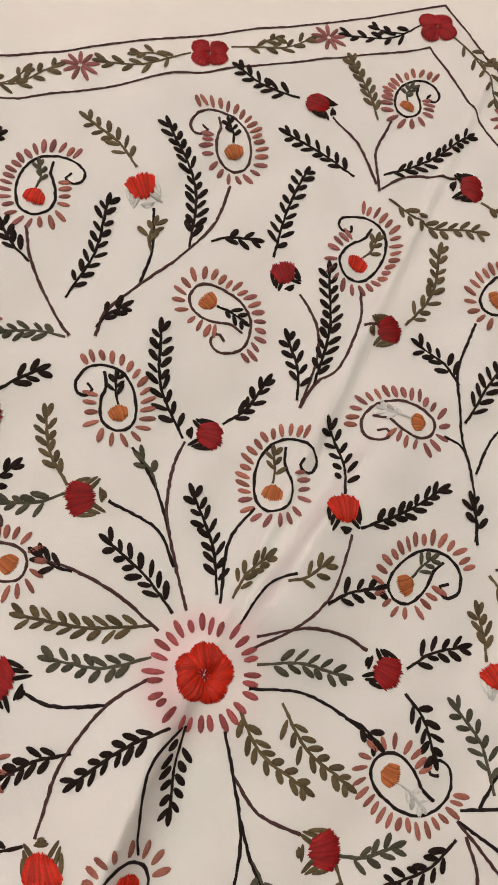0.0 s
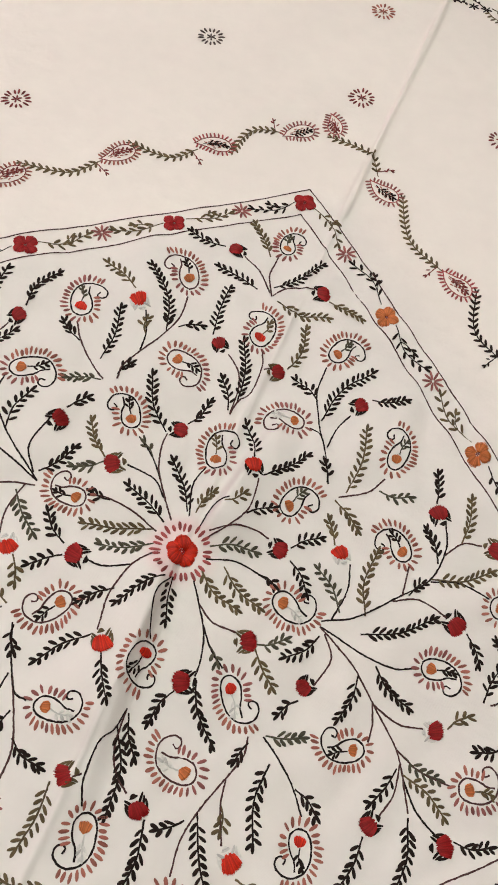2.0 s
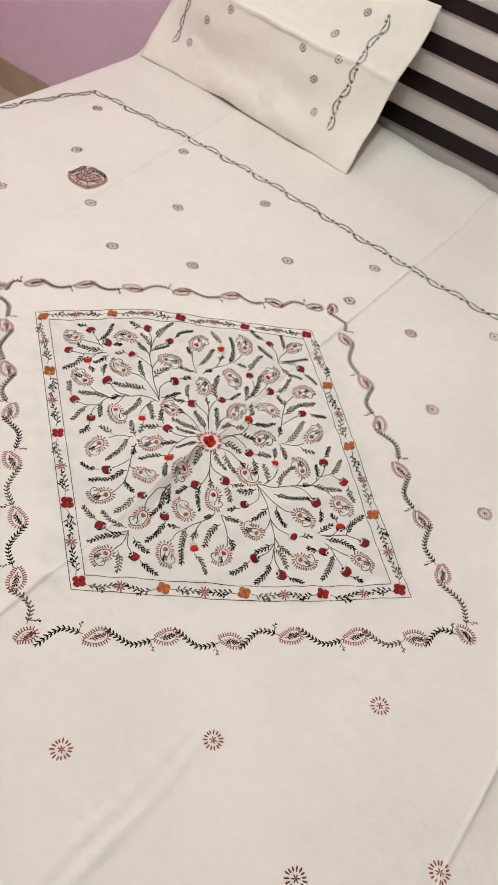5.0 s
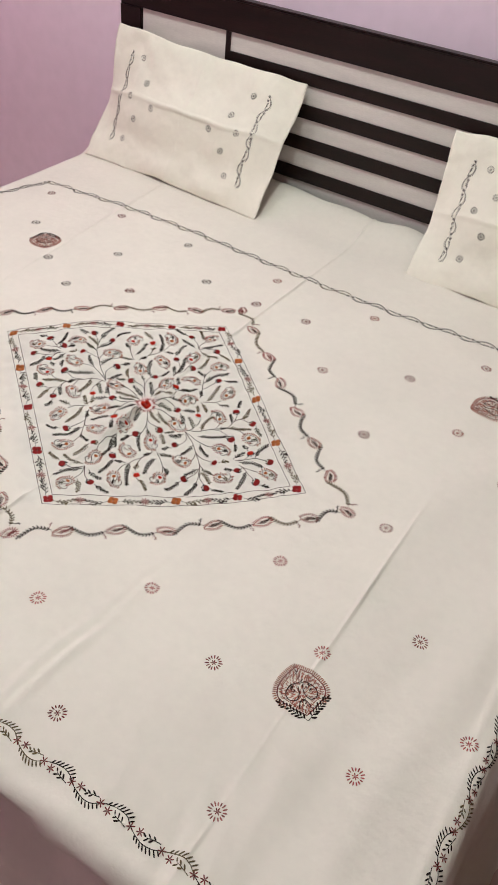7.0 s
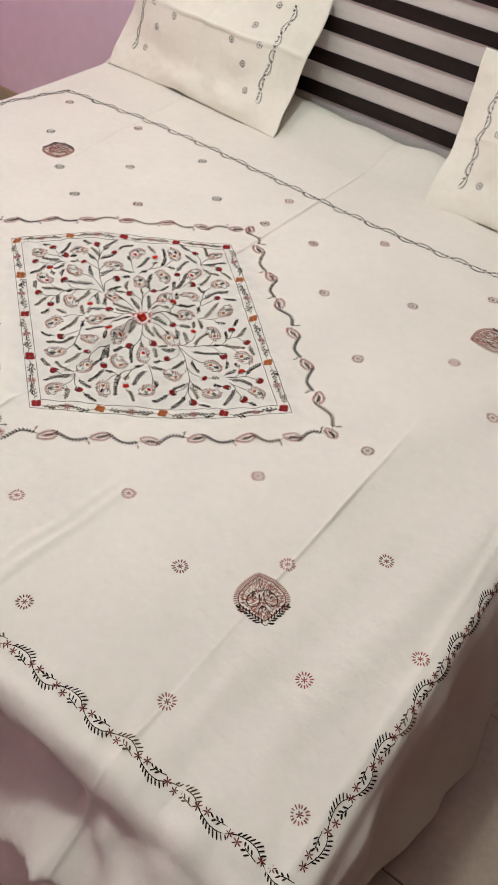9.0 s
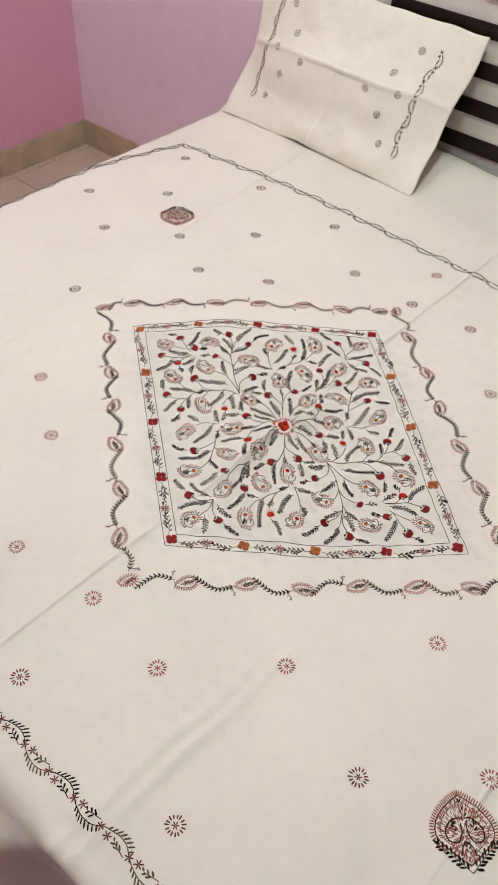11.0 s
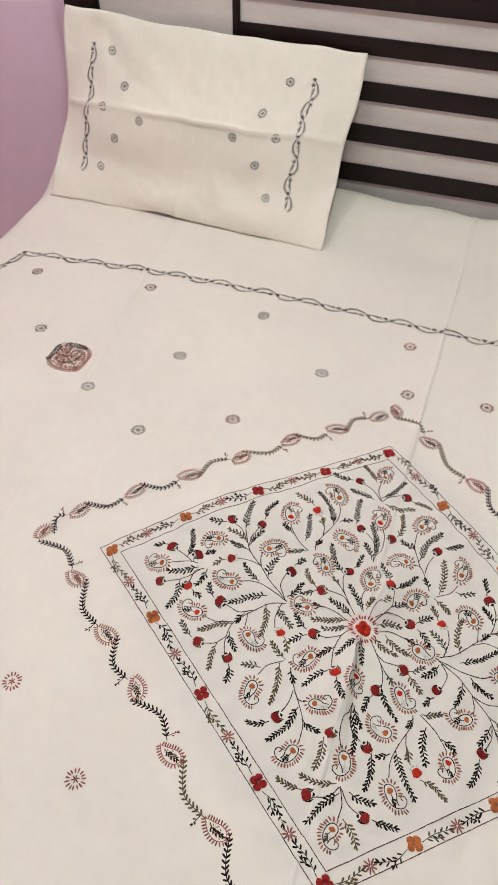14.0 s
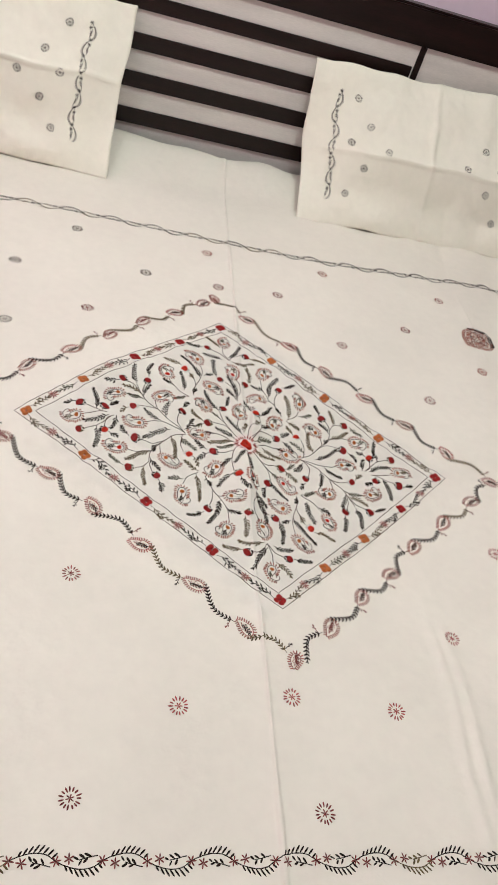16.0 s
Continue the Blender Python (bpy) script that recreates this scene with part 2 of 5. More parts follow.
def relief(u, v):
    """Fold lines from the packing, slack wrinkles and the pucker under the middle flower."""
    z = 0.0
    for c, slope, h in CREASES:
        d = abs(u - c - slope * v)
        if d < 0.05:
            k = 0.50 + 0.75 * noise.noise((c * 9, v * 2.3, 1.7))
            if abs(c) < 0.1:
                k = (0.75 + 0.6 * noise.noise((3.3, v * 3.1, 1.7))) * (0.6 if abs(v) < 0.36 or v > 0.5 else 1.0)
                k = max(k, 0.85) if 0.34 < v < 0.72 else max(k, 0.8) if v < -0.34 else k
            if c > 0.3:
                k = (0.45 if v < -0.3 else 0.20) + 0.45 * noise.noise((5.5, v * 6.0, 1.7)) + 1.2 * math.exp(-((v + 0.16) / 0.13) ** 2)
            d += 0.0025 * noise.noise((v * 9, c, 5.5))
            z += h * max(k, 0.10) * (math.exp(-(d / 0.0026) ** 2) * 0.62 + math.exp(-abs(d) / 0.011) * 0.38)
    fold = u + 0.006 + 0.085 * v
    if abs(fold) < 0.09 and -0.30 < v < 0.02:
        wide = 0.008 if fold > 0 else 0.034
        rise = min(max((0.006 - v) / 0.03, 0.0), 1.0) * math.exp(-(max(-0.05 - v, 0.0) / 0.085) ** 2)
        z += 0.0160 * rise * math.exp(-(fold / wide) ** 2)
    fold = u - 0.010 - 0.16 * v
    if abs(fold) < 0.09 and 0.01 < v < 0.26:
        wide = 0.0055 if fold < 0 else 0.030
        z += 0.0135 * min((v - 0.01) / 0.025, 1.0) * math.exp(-(max(v - 0.06, 0.0) / 0.06) ** 2) * math.exp(-(fold / wide) ** 2)
    if v > 0.9:
        k = min((v - 0.93) / 0.15, 1.0) if v > 0.93 else 0.0
        z += 0.056 * k * k * (3 - 2 * k) * (0.85 + 0.55 * noise.noise((u * 6, 0.2, 6.1)))
    if v < -0.20:
        for c in (0.272, 0.296):
            d = (u - c - 0.07 * (v + 0.45) - 0.012 * noise.noise((v * 7, c * 30, 2.0))) / 0.0075
            if abs(d) < 4:
                z += 0.0055 * min((-0.20 - v) / 0.15, 1.0) * (0.6 + 0.8 * noise.noise((v * 8, c * 40, 4.0))) * math.exp(-d * d)
    if v < -0.45 and u > 0.35:
        z += 0.0065 * min((-0.45 - v) / 0.15, 1.0) * min((u - 0.35) / 0.15, 1.0) * noise.noise((u * 36 + v * 9, v * 4.5, 5.3))
    if v < -0.69:
        z += min((-0.69 - v) / 0.06, 1.0) * 0.022 * (0.2 - abs(noise.noise((u * 4.2 + v * 4.6, v * 3.2 - u * 1.5, 2.7))))
    if v < -0.70:
        z += 0.0065 * min((-0.70 - v) / 0.03, 1.0) * noise.noise((u * 8 + v * 5, v * 18 - u * 6, 1.9))
    if u > XR - 0.05:
        z += 0.0035 * math.exp(-((u - XR + 0.010 + 0.006 * noise.noise((1.2, v * 6, 4.4))) / 0.006) ** 2)
    if v < -0.42:
        z += 0.0035 * min((-0.42 - v) / 0.25, 1.0) * noise.noise((u * 13 + v * 4, v * 2.2, 3.3))
    if u > 0.45:
        z += 0.0085 * min((u - 0.45) / 0.25, 1.0) * noise.noise((u * 15 - v * 2.0, v * 1.7, 8.2))
    inside = 1.15 - abs(u) / 0.40 - abs(v) / 0.34
    if inside > 0:
        z += min(inside / 0.15, 1.0) * (0.0060 * abs(noise.noise((u * 15 + 3 * v, v * 11, 6.6))) + 0.0036 * noise.noise((u * 46, v * 40, 1.1)))
    z += 0.0009 * noise.noise((u * 24, v * 24, 2.2)) + 0.0030 * noise.noise((u * 2.6, v * 2.6, 0.3)) + 0.0016 * noise.noise((u * 7 + v * 5, (v - u) * 2.2, 4.1))
    return z


def sheet_point(u, v):
    """The place of the sheet's point (u, v): flat over the mattress, round over its edges, then hanging."""
    cx, cy = min(max(u, XL), XR), min(max(v, YF), YH)
    z = BED_Z + dip(cx, cy) + relief(u, v)
    dx, dy = u - cx, v - cy
    d = math.hypot(dx, dy)
    if d < 1e-9:
        return Vector((u, v, z))
    side, foot = max(dx / d, 0.0) ** 2, max(-dy / d, 0.0) ** 2
    r = 0.04 - 0.016 * side - 0.012 * foot
    if dy < 0:
        r += 0.012 * max(0.0, noise.noise((u * 3.1, 0.7, 2.9)))
    first = math.pi / 2 - 0.36 * side - 0.42 * foot
    then = math.pi / 2 - 0.20 * side - 0.14 * foot
    a = min(d / r, first)
    out, drop = r * math.sin(a), r * (1 - math.cos(a))
    s = d - r * first
    if s > 0:
        p = cy * 1.0 - cx * 1.0 + math.atan2(dy, dx) * 0.25
        k = min(s / 0.30, 1.0)
        k *= 0.20 + 0.65 * side
        near = min(s, (0.060 - 0.022 * side) * (1 + 0.5 * noise.noise((cx * 4, cy * 4, 6.4))))
        out += near * math.cos(first) + (s - near) * math.cos(then)
        drop += near * math.sin(first) + (s - near) * math.sin(then)
        if dy < 0:
            slack = min(s / 0.05, 1.0) * math.exp(-max(s - 0.16, 0.0) / 0.22)
            out += foot * min(s / 0.03, 1.0) * math.exp(-s / 0.22) * (0.030 * noise.noise((u * 7 + s * 5, s * 15 - u * 6, 3.9)) + 0.008 * noise.noise((u * 15 + s * 9, s * 30 - u * 11, 8.8)))
            out += foot * 0.014 * min(s / 0.05, 1.0) * math.exp(-((u - 0.604 + 0.12 * s) / 0.013) ** 2)
            out += slack * foot * 0.105 * (0.25 - abs(noise.noise((u * 5.0 + s * 6.0, s * 5.2 - u * 2.5, 2.7))))
            out += slack * (0.040 * (0.22 - abs(noise.noise((u * 2.3, s * 4.6 + u * 3.4, 4.4)))) + 0.070 * noise.noise((u * 1.5, s * 6.5 + u * 2.6, 7.1)) + 0.016 * noise.noise((u * 5, s * 13 + u * 6.0, 1.1)))
        if dx > 0:
            out += side * min(s / 0.09, 1.0) * (0.040 * (0.3 - abs(noise.noise((cy * 5.5 + s * 1.5, s * 1.2, 3.1)))) + 0.012 * noise.noise((cy * 13, s * 6 + cy * 4, 5.7)))
        out += (0.0 if dx > 0 else 0.03) * s + k * (0.012 * math.sin(p * 11 + 2.2 * noise.noise((p * 1.7, 0, 5))) + 0.045 * noise.noise((p * 3.6 + s * 2.8, s * 1.6, 9)) + 0.018 * noise.noise((p * 8, s * 2.5, 3)))
        out = max(out, 0.004)
        low = z - 0.012
        if drop > low:
            out += drop - low
            drop = low
    return Vector((cx + dx / d * out, cy + dy / d * out, z - drop))


def sheet_frame(u, v, e=0.002):
    """Place, and the unit vectors along u, along v and away from the cloth."""
    p = sheet_point(u, v)
    a, b = (sheet_point(u + e, v) - p).normalized(), (sheet_point(u, v + e) - p).normalized()
    n = a.cross(b).normalized()
    return p, a, b, n


def axis_lines(a, b, step, bands=()):
    """Mesh lines from a to b at even steps, closer within the bands (from, to, step); a later band replaces an earlier one."""
    xs = list(np.arange(a, b + step / 2, step))
    for lo, hi, fine in bands:
        xs = [x for x in xs if not lo - fine * 0.5 < x < hi + fine * 0.5] + list(np.arange(lo, hi + fine / 2, fine))
    return sorted(xs)


bedsheet = tagged(new("bedsheet"), "cream cotton bedsheet with red and black floral paisley embroidery", "bedsheet")
us, vs = axis_lines(XL - 0.51, XR + 0.48, 0.0125, ((XR - 0.03, XR + 0.09, 0.006), (-0.42, 0.42, 0.006), (-0.665, -0.505, 0.0025), (-0.026, 0.030, 0.0016), (0.570, 0.660, 0.0025))), axis_lines(YF - 0.535, YH + 0.025, 0.0125, ((-0.36, 0.38, 0.006), (-0.96, -0.66, 0.006)))
verts, faces = [tuple(sheet_point(u, v)) for v in vs for u in us], []
n = len(us)
for j in range(len(vs) - 1):
    for i in range(n - 1):
        faces.append((j * n + i, j * n + i + 1, (j + 1) * n + i + 1, (j + 1) * n + i))
cloth = data_mesh("cloth", verts, faces, COTTON, bedsheet)

# ---- embroidery ----


def thread(name, base, rough=0.45, gloss=0.25):
    return material(name, base, rough=rough, vary=0.12, scale=60, fine=0.12, island=0.32, bump=0.4, bump_scale=1800, gloss=gloss)


BLACK = thread("black_thread", (0.019, 0.0105, 0.0075), rough=0.55, gloss=0.12)
OLIVE = thread("olive_thread", (0.125, 0.086, 0.036), gloss=0.3)
PALE_GREEN = thread("grey_green_thread", (0.08, 0.072, 0.043))
WHITE = thread("white_thread", (0.72, 0.70, 0.64))
RED = thread("red_thread", (0.38, 0.012, 0.012), rough=0.46, gloss=0.25)
SCARLET = thread("scarlet_thread", (0.72, 0.030, 0.009), rough=0.46, gloss=0.25)
ORANGE = thread("orange_thread", (0.58, 0.165, 0.047), rough=0.5)
PEACH = thread("peach_thread", (0.40, 0.135, 0.092), gloss=0.3)
ROSE = thread("rose_thread", (0.40, 0.085, 0.08))
MAROON = thread("maroon_thread", (0.21, 0.040, 0.036))
DUSKY = thread("dusky_pink_thread", (0.34, 0.115, 0.10))
RUSSET = thread("russet_thread", (0.36, 0.115, 0.080))
WINE = thread("wine_brown_thread", (0.070, 0.026, 0.023))
SLATE = thread("grey_brown_thread", (0.11, 0.078, 0.066))
INK = thread("dark_brown_thread", (0.017, 0.010, 0.009), rough=0.55, gloss=0.12)


class Stitches:
    """Collects single stitches, each a small raised spindle of thread lying on the cloth."""

    def __init__(self, where=sheet_frame):
        self.verts, self.faces, self.where = [], [], where

    def add(self, u, v, angle, length, width, height=0.0):
        p, a, b, n = self.where(u, v)
        c, s = math.cos(angle), math.sin(angle)
        d = (a * c + b * s).normalized()
        e = n.cross(d)
        width *= 1.05
        h = height or width * 0.40
        k, l, w = len(self.verts), length / 2, width / 2
        rows = [(-l, 0, 0.0), (l, 0, 0.0)]
        for x, f in ((-l * 0.84, 0.52), (-l * 0.36, 0.92), (l * 0.34, 1.0), (l * 0.80, 0.62)):
            rows += [(x, -w * f, 0.0), (x, -w * f * 0.5, h * f), (x, 0, h * f * 0.62), (x, w * f * 0.5, h * f), (x, w * f, 0.0)]
        for x, y, z in rows:
            self.verts.append(tuple(p + d * x + e * y + n * (z + 0.0003)))
        for i in range(4):
            self.faces.append((k, k + 2 + i, k + 3 + i))
            for j in range(3):
                m = k + 2 + 5 * j + i
                self.faces.append((m, m + 5, m + 6, m + 1))
            self.faces.append((k + 1, k + 18 + i, k + 17 + i))

    def line(self, points, width=0.0011, step=0.0040):
        """Stem stitch along a smooth curve: one unbroken cord that swells with every stitch."""
        path = smooth(points, step * 0.42)
        first = len(self.verts)
        for i, q in enumerate(path):
            p0, p1 = path[max(i - 1, 0)], path[min(i + 1, len(path) - 1)]
            p, a, b, n = self.where(q[0], q[1])
            d = a * (p1[0] - p0[0]) + b * (p1[1] - p0[1])
            if d.length < 1e-9:
                d = a.copy()
            e = n.cross(d.normalized())
            w = width * 0.55 * random.choice((0.8, 0.95, 1.1))
            lean = e * (w * random.uniform(-0.25, 0.25))
            for side, z in ((-w, 0.0002), (0.0, w * 1.0 + 0.0003), (w, 0.0002)):
                self.verts.append(tuple(p + e * side + lean + n * z))
        for i in range(len(path) - 1):
            k = first + 3 * i
            self.faces += [(k, k + 3, k + 4, k + 1), (k + 1, k + 4, k + 5, k + 2)]

    def made(self, name, mat, parent, label=""):
        if not self.verts:
            return None
        return data_mesh(name, self.verts, self.faces, mat, parent, smooth=True, label=label)


def smooth(points, step):
    """Points at even steps on a Catmull-Rom curve."""
    pts = [Vector((p[0], p[1], 0)) for p in points]
    if len(pts) == 2:
        dense = [pts[0].lerp(pts[1], i / 20) for i in range(21)]
    else:
        ext = [pts[0] * 2 - pts[1]] + pts + [pts[-1] * 2 - pts[-2]]
        dense = []
        for i in range(1, len(ext) - 2):
            p0, p1, p2, p3 = ext[i - 1: i + 3]
            for j in range(16):
                t = j / 16
                dense.append(0.5 * (2 * p1 + (p2 - p0) * t + (2 * p0 - 5 * p1 + 4 * p2 - p3) * t * t + (3 * p1 - p0 - 3 * p2 + p3) * t ** 3))
        dense.append(pts[-1])
    total = sum((b - a).length for a, b in zip(dense, dense[1:]))
    n = max(1, round(total / step))
    out, want, run = [dense[0]], total / n, 0.0
    goal = want
    for a, b in zip(dense, dense[1:]):
        l = (b - a).length
        while l > 0 and run + l >= goal - 1e-9 and len(out) <= n:
            out.append(a.lerp(b, (goal - run) / l))
            goal += want
        run += l
    return [(p.x, p.y) for p in out]


# the middle panel: half diagonals of its stitched border, from the middle of the bed
TO_RIGHT, TO_LEFT, TO_HEAD, TO_FOOT = Vector((0.392, -0.007)), Vector((-0.389, 0.006)), Vector((-0.027, 0.344)), Vector((0.031, -0.324))
MIDDLE = (0.0032, 0.0038)


def leaves(st, p, q, n, leaf=0.0074, width=0.0023, bend=0.12, tip=True, curve=None):
    """Leaf stitches in loose pairs up a stalk from p to q; the middle line of the stalk."""
    d = Vector((q[0] - p[0], q[1] - p[1]))
    side = Vector((-d.y, d.x))
    k = bend * random.choice((-1, 1)) * random.uniform(0.3, 1)
    mid = curve or (Vector(p[:2]) + d * 0.5 + side * k)
    path = smooth([p, mid, q], d.length / (2 * n))
    ang = [math.atan2(path[min(i + 1, len(path) - 1)][1] - path[max(i - 1, 0)][1], path[min(i + 1, len(path) - 1)][0] - path[max(i - 1, 0)][0]) for i in range(len(path))]
    lean = random.uniform(0.58, 0.82)
    for i in range(2, len(path)):
        s = 1 if i % 2 else -1
        size = leaf * random.uniform(0.78, 1.12) * (1.0 - 0.22 * i / len(path))
        a = ang[i] + s * (lean + random.uniform(-0.14, 0.14))
        x, y = path[i]
        reach = size * random.uniform(0.54, 0.66)
        st.add(x + math.cos(a) * reach, y + math.sin(a) * reach, a, size, width * random.uniform(0.8, 1.2))
    if tip:
        st.add(q[0] + math.cos(ang[-1]) * leaf * 0.4, q[1] + math.sin(ang[-1]) * leaf * 0.4, ang[-1], leaf, width)
    return path


def sprig(u0, v0, u1, v1, mat, n):
    st = Stitches()
    path = leaves(st, (u0, v0), (u1, v1), max(n, round(math.hypot(u1 - u0, v1 - v0) / 0.0050)))
    st.line(path, 0.0012)
    st.made("leaf_sprig", mat, bedsheet)


def stem(*points):
    st = Stitches()
    st.line(points, 0.00122)
    st.made("stem", random.choice((INK, WINE)), bedsheet)


def bud(x, y, x1, y1, mat, sepal):
    """A satin-stitch bud: two overlapping lobes of fine stitches, a calyx of leaves that clasps it."""
    ang = math.atan2(y1 - y, x1 - x)
    c, s = math.cos(ang), math.sin(ang)
    st = Stitches()
    r = 0.0071 * random.uniform(0.90, 1.12)
    skew = random.uniform(-0.25, 0.25)
    for i in range(27):
        f = (i - 13) / 13
        cross, along = f * r * 0.74, r * (0.15 * (1 - f * f) + skew * 0.3 * f) + random.uniform(-0.0005, 0.0005)
        length = r * (1.75 - 0.60 * f * f - 0.28 * math.exp(-((f - 0.15) / 0.12) ** 2)) * random.uniform(0.94, 1.04)
        st.add(x + c * along - s * cross, y + s * along + c * cross, ang + f * 0.36 + skew * 0.4, length, r * 0.135, 0.0015 + 0.0004 * (i % 2))
    head = st.made("flower_bud", mat, bedsheet)
    st = Stitches()
    for f in (-1, 1):
        for j in range(3):
            cross, along = f * r * (0.92 - 0.17 * j), -r * (0.12 + 0.30 * j)
            st.add(x + c * along - s * cross, y + s * along + c * cross, ang - f * (0.10 + 0.30 * j), r * random.uniform(0.85, 1.15), 0.0017, 0.0009)
    for j in range(3):
        st.add(x - c * r * (0.98 + 0.10 * j), y - s * r * (0.98 + 0.10 * j), ang + 1.57 + random.uniform(-0.2, 0.2), r * (0.85 - 0.2 * j), 0.0016)
    st.made("calyx", sepal, head)


OUTLINE = ((-0.08, 1.50), (0.04, 1.04), (0.34, 0.66), (0.54, 0.24), (0.56, -0.18), (0.26, -0.54), (-0.20, -0.55), (-0.56, -0.12), (-0.74, 0.66), (-0.58, 1.34), (-0.10, 1.76), (0.42, 1.84), (0.90, 1.58), (0.99, 1.20), (0.78, 0.98), (0.52, 1.06), (0.58, 1.34))


def paisley(x, y, x1, y1, curl, size):
    """A paisley: dark outline that ends in a curl, a fringe of peach stitches, an orange blossom and a sprig inside."""
    ang = math.atan2(y1 - y, x1 - x)
    unit = 0.0124 * size * random.uniform(0.95, 1.06)
    slim, long = random.uniform(0.92, 1.08), random.uniform(0.95, 1.06)
    c, s = math.cos(ang), math.sin(ang)

    def put(px, py):
        px *= curl * slim
        py *= long
        return x + unit * (c * py + s * px), y + unit * (s * py - c * px)

    st = Stitches()
    st.line([put(*p) for p in OUTLINE], 0.0012)
    body = st.made("paisley", random.choice((INK, INK, INK, WINE)), bedsheet)
    tones = (Stitches(), Stitches())
    path = smooth([put(*p) for p in OUTLINE[2:12]], 0.0029)
    drift = random.uniform(0, 6)
    for i in range(len(path)):
        p, q = path[max(i - 1, 0)], path[min(i + 1, len(path) - 1)]
        t = Vector((q[0] - p[0], q[1] - p[1])).normalized()
        out = Vector((-t.y, t.x)) * curl
        if i < 4:
            out = (out + t * -0.3).normalized()
        length = 0.0064 * random.uniform(0.80, 1.15)
        gap = 0.0012 + length * 0.5 + random.uniform(-0.0004, 0.0006)
        px, py = path[i][0] + out.x * gap, path[i][1] + out.y * gap
        pale = math.sin(i * 0.16 + drift) + random.uniform(-0.5, 0.5) > -0.3
        tones[0 if pale else 1].add(px, py, math.atan2(out.y, out.x) + random.uniform(-0.18, 0.18) - 0.22 * curl, length, 0.0022 * random.uniform(0.8, 1.15))
    tones[0].made("fringe", PEACH, body, "peach satin-stitch fringe")
    tones[1].made("fringe", DUSKY if random.random() < 0.6 else RUSSET, body, "dusky pink satin-stitch fringe")
    st = Stitches()
    for i in range(11):
        f = (i - 5) / 5
        px, py = put(f * 0.27, 0.02 * (1 - f * f))
        st.add(px, py, ang + 0.22 * f, unit * (0.62 - 0.25 * f * f) * random.uniform(0.92, 1.05), unit * 0.10, 0.0011)
    st.made("blossom", ORANGE if random.random() < 0.88 else SCARLET, body, "orange blossom")
    st = Stitches()
    path = leaves(st, put(-0.10, 0.30), put(-0.34, 1.12), 3, leaf=0.0056, width=0.0019)
    st.line(path, 0.0010)
    st.made("leaf_sprig", random.choice((BLACK, BLACK, BLACK, OLIVE, PALE_GREEN, WHITE)), body)


def petalled(st, x, y, r, petals, start, per=7, inner=0.15, width=0.0022, height=0.0014, spread=0.92, notch=0.25):
    """Satin petals round a middle."""
    for k in range(petals):
        a = start + k * 2 * math.pi / petals + random.uniform(-0.08, 0.08)
        own = r * random.uniform(0.93, 1.05)
        for i in range(per):
            f = (i - (per - 1) / 2) / ((per - 1) / 2)
            b = a + f * math.pi / petals * spread
            r1 = own * (1.0 - notch * f * f) + random.uniform(-0.0003, 0.0003)
            mid = (r * inner + r1) / 2
            st.add(x + math.cos(b) * mid, y + math.sin(b) * mid, b, r1 - r * inner + 0.001, width, height)


def rayed(st, x, y, r0, r1, count, width, start=0.0):
    for k in range(count):
        a = start + k * 2 * math.pi / count + random.uniform(-0.05, 0.05)
        q0, q1 = r0 * random.uniform(0.94, 1.06), r1 * random.uniform(0.93, 1.07)
        st.add(x + math.cos(a) * (q0 + q1) / 2, y + math.sin(a) * (q0 + q1) / 2, a, q1 - q0, width)


def middle_flower():
    """Five raised lobes of fine satin stitches that turn about a dark eye, in a ring of rose stitches."""
    x, y = MIDDLE
    st = Stitches()
    for k in range(5):
        a = 0.5 + k * 2 * math.pi / 5 + random.uniform(-0.1, 0.1)
        own = 0.0117 * random.uniform(0.93, 1.06)
        for i in range(31):
            f = (i - 15) / 15
            b = a + f * math.pi / 5 * 1.08
            r0, r1 = 0.0012, own * (1.0 - 0.17 * f * f) + random.uniform(-0.0004, 0.0003)
            mid = (r0 + r1) / 2
            st.add(x + math.cos(b) * mid, y + math.sin(b) * mid, b + 0.22 + random.uniform(-0.05, 0.05), r1 - r0, 0.0011, 0.0042 - 0.0024 * f * f + random.uniform(-0.0004, 0.0004))
    head = st.made("middle_flower", SCARLET, bedsheet, "large raised scarlet satin-stitch flower")
    st = Stitches()
    rayed(st, x, y, 0.0148, 0.0216, 27, 0.0024)
    st.made("fringe", ROSE, head, "rose ring of satin stitches")
    st = Stitches()
    rayed(st, x, y, 0.0002, 0.0030, 9, 0.0010)
    st.made("eye", RED, head)


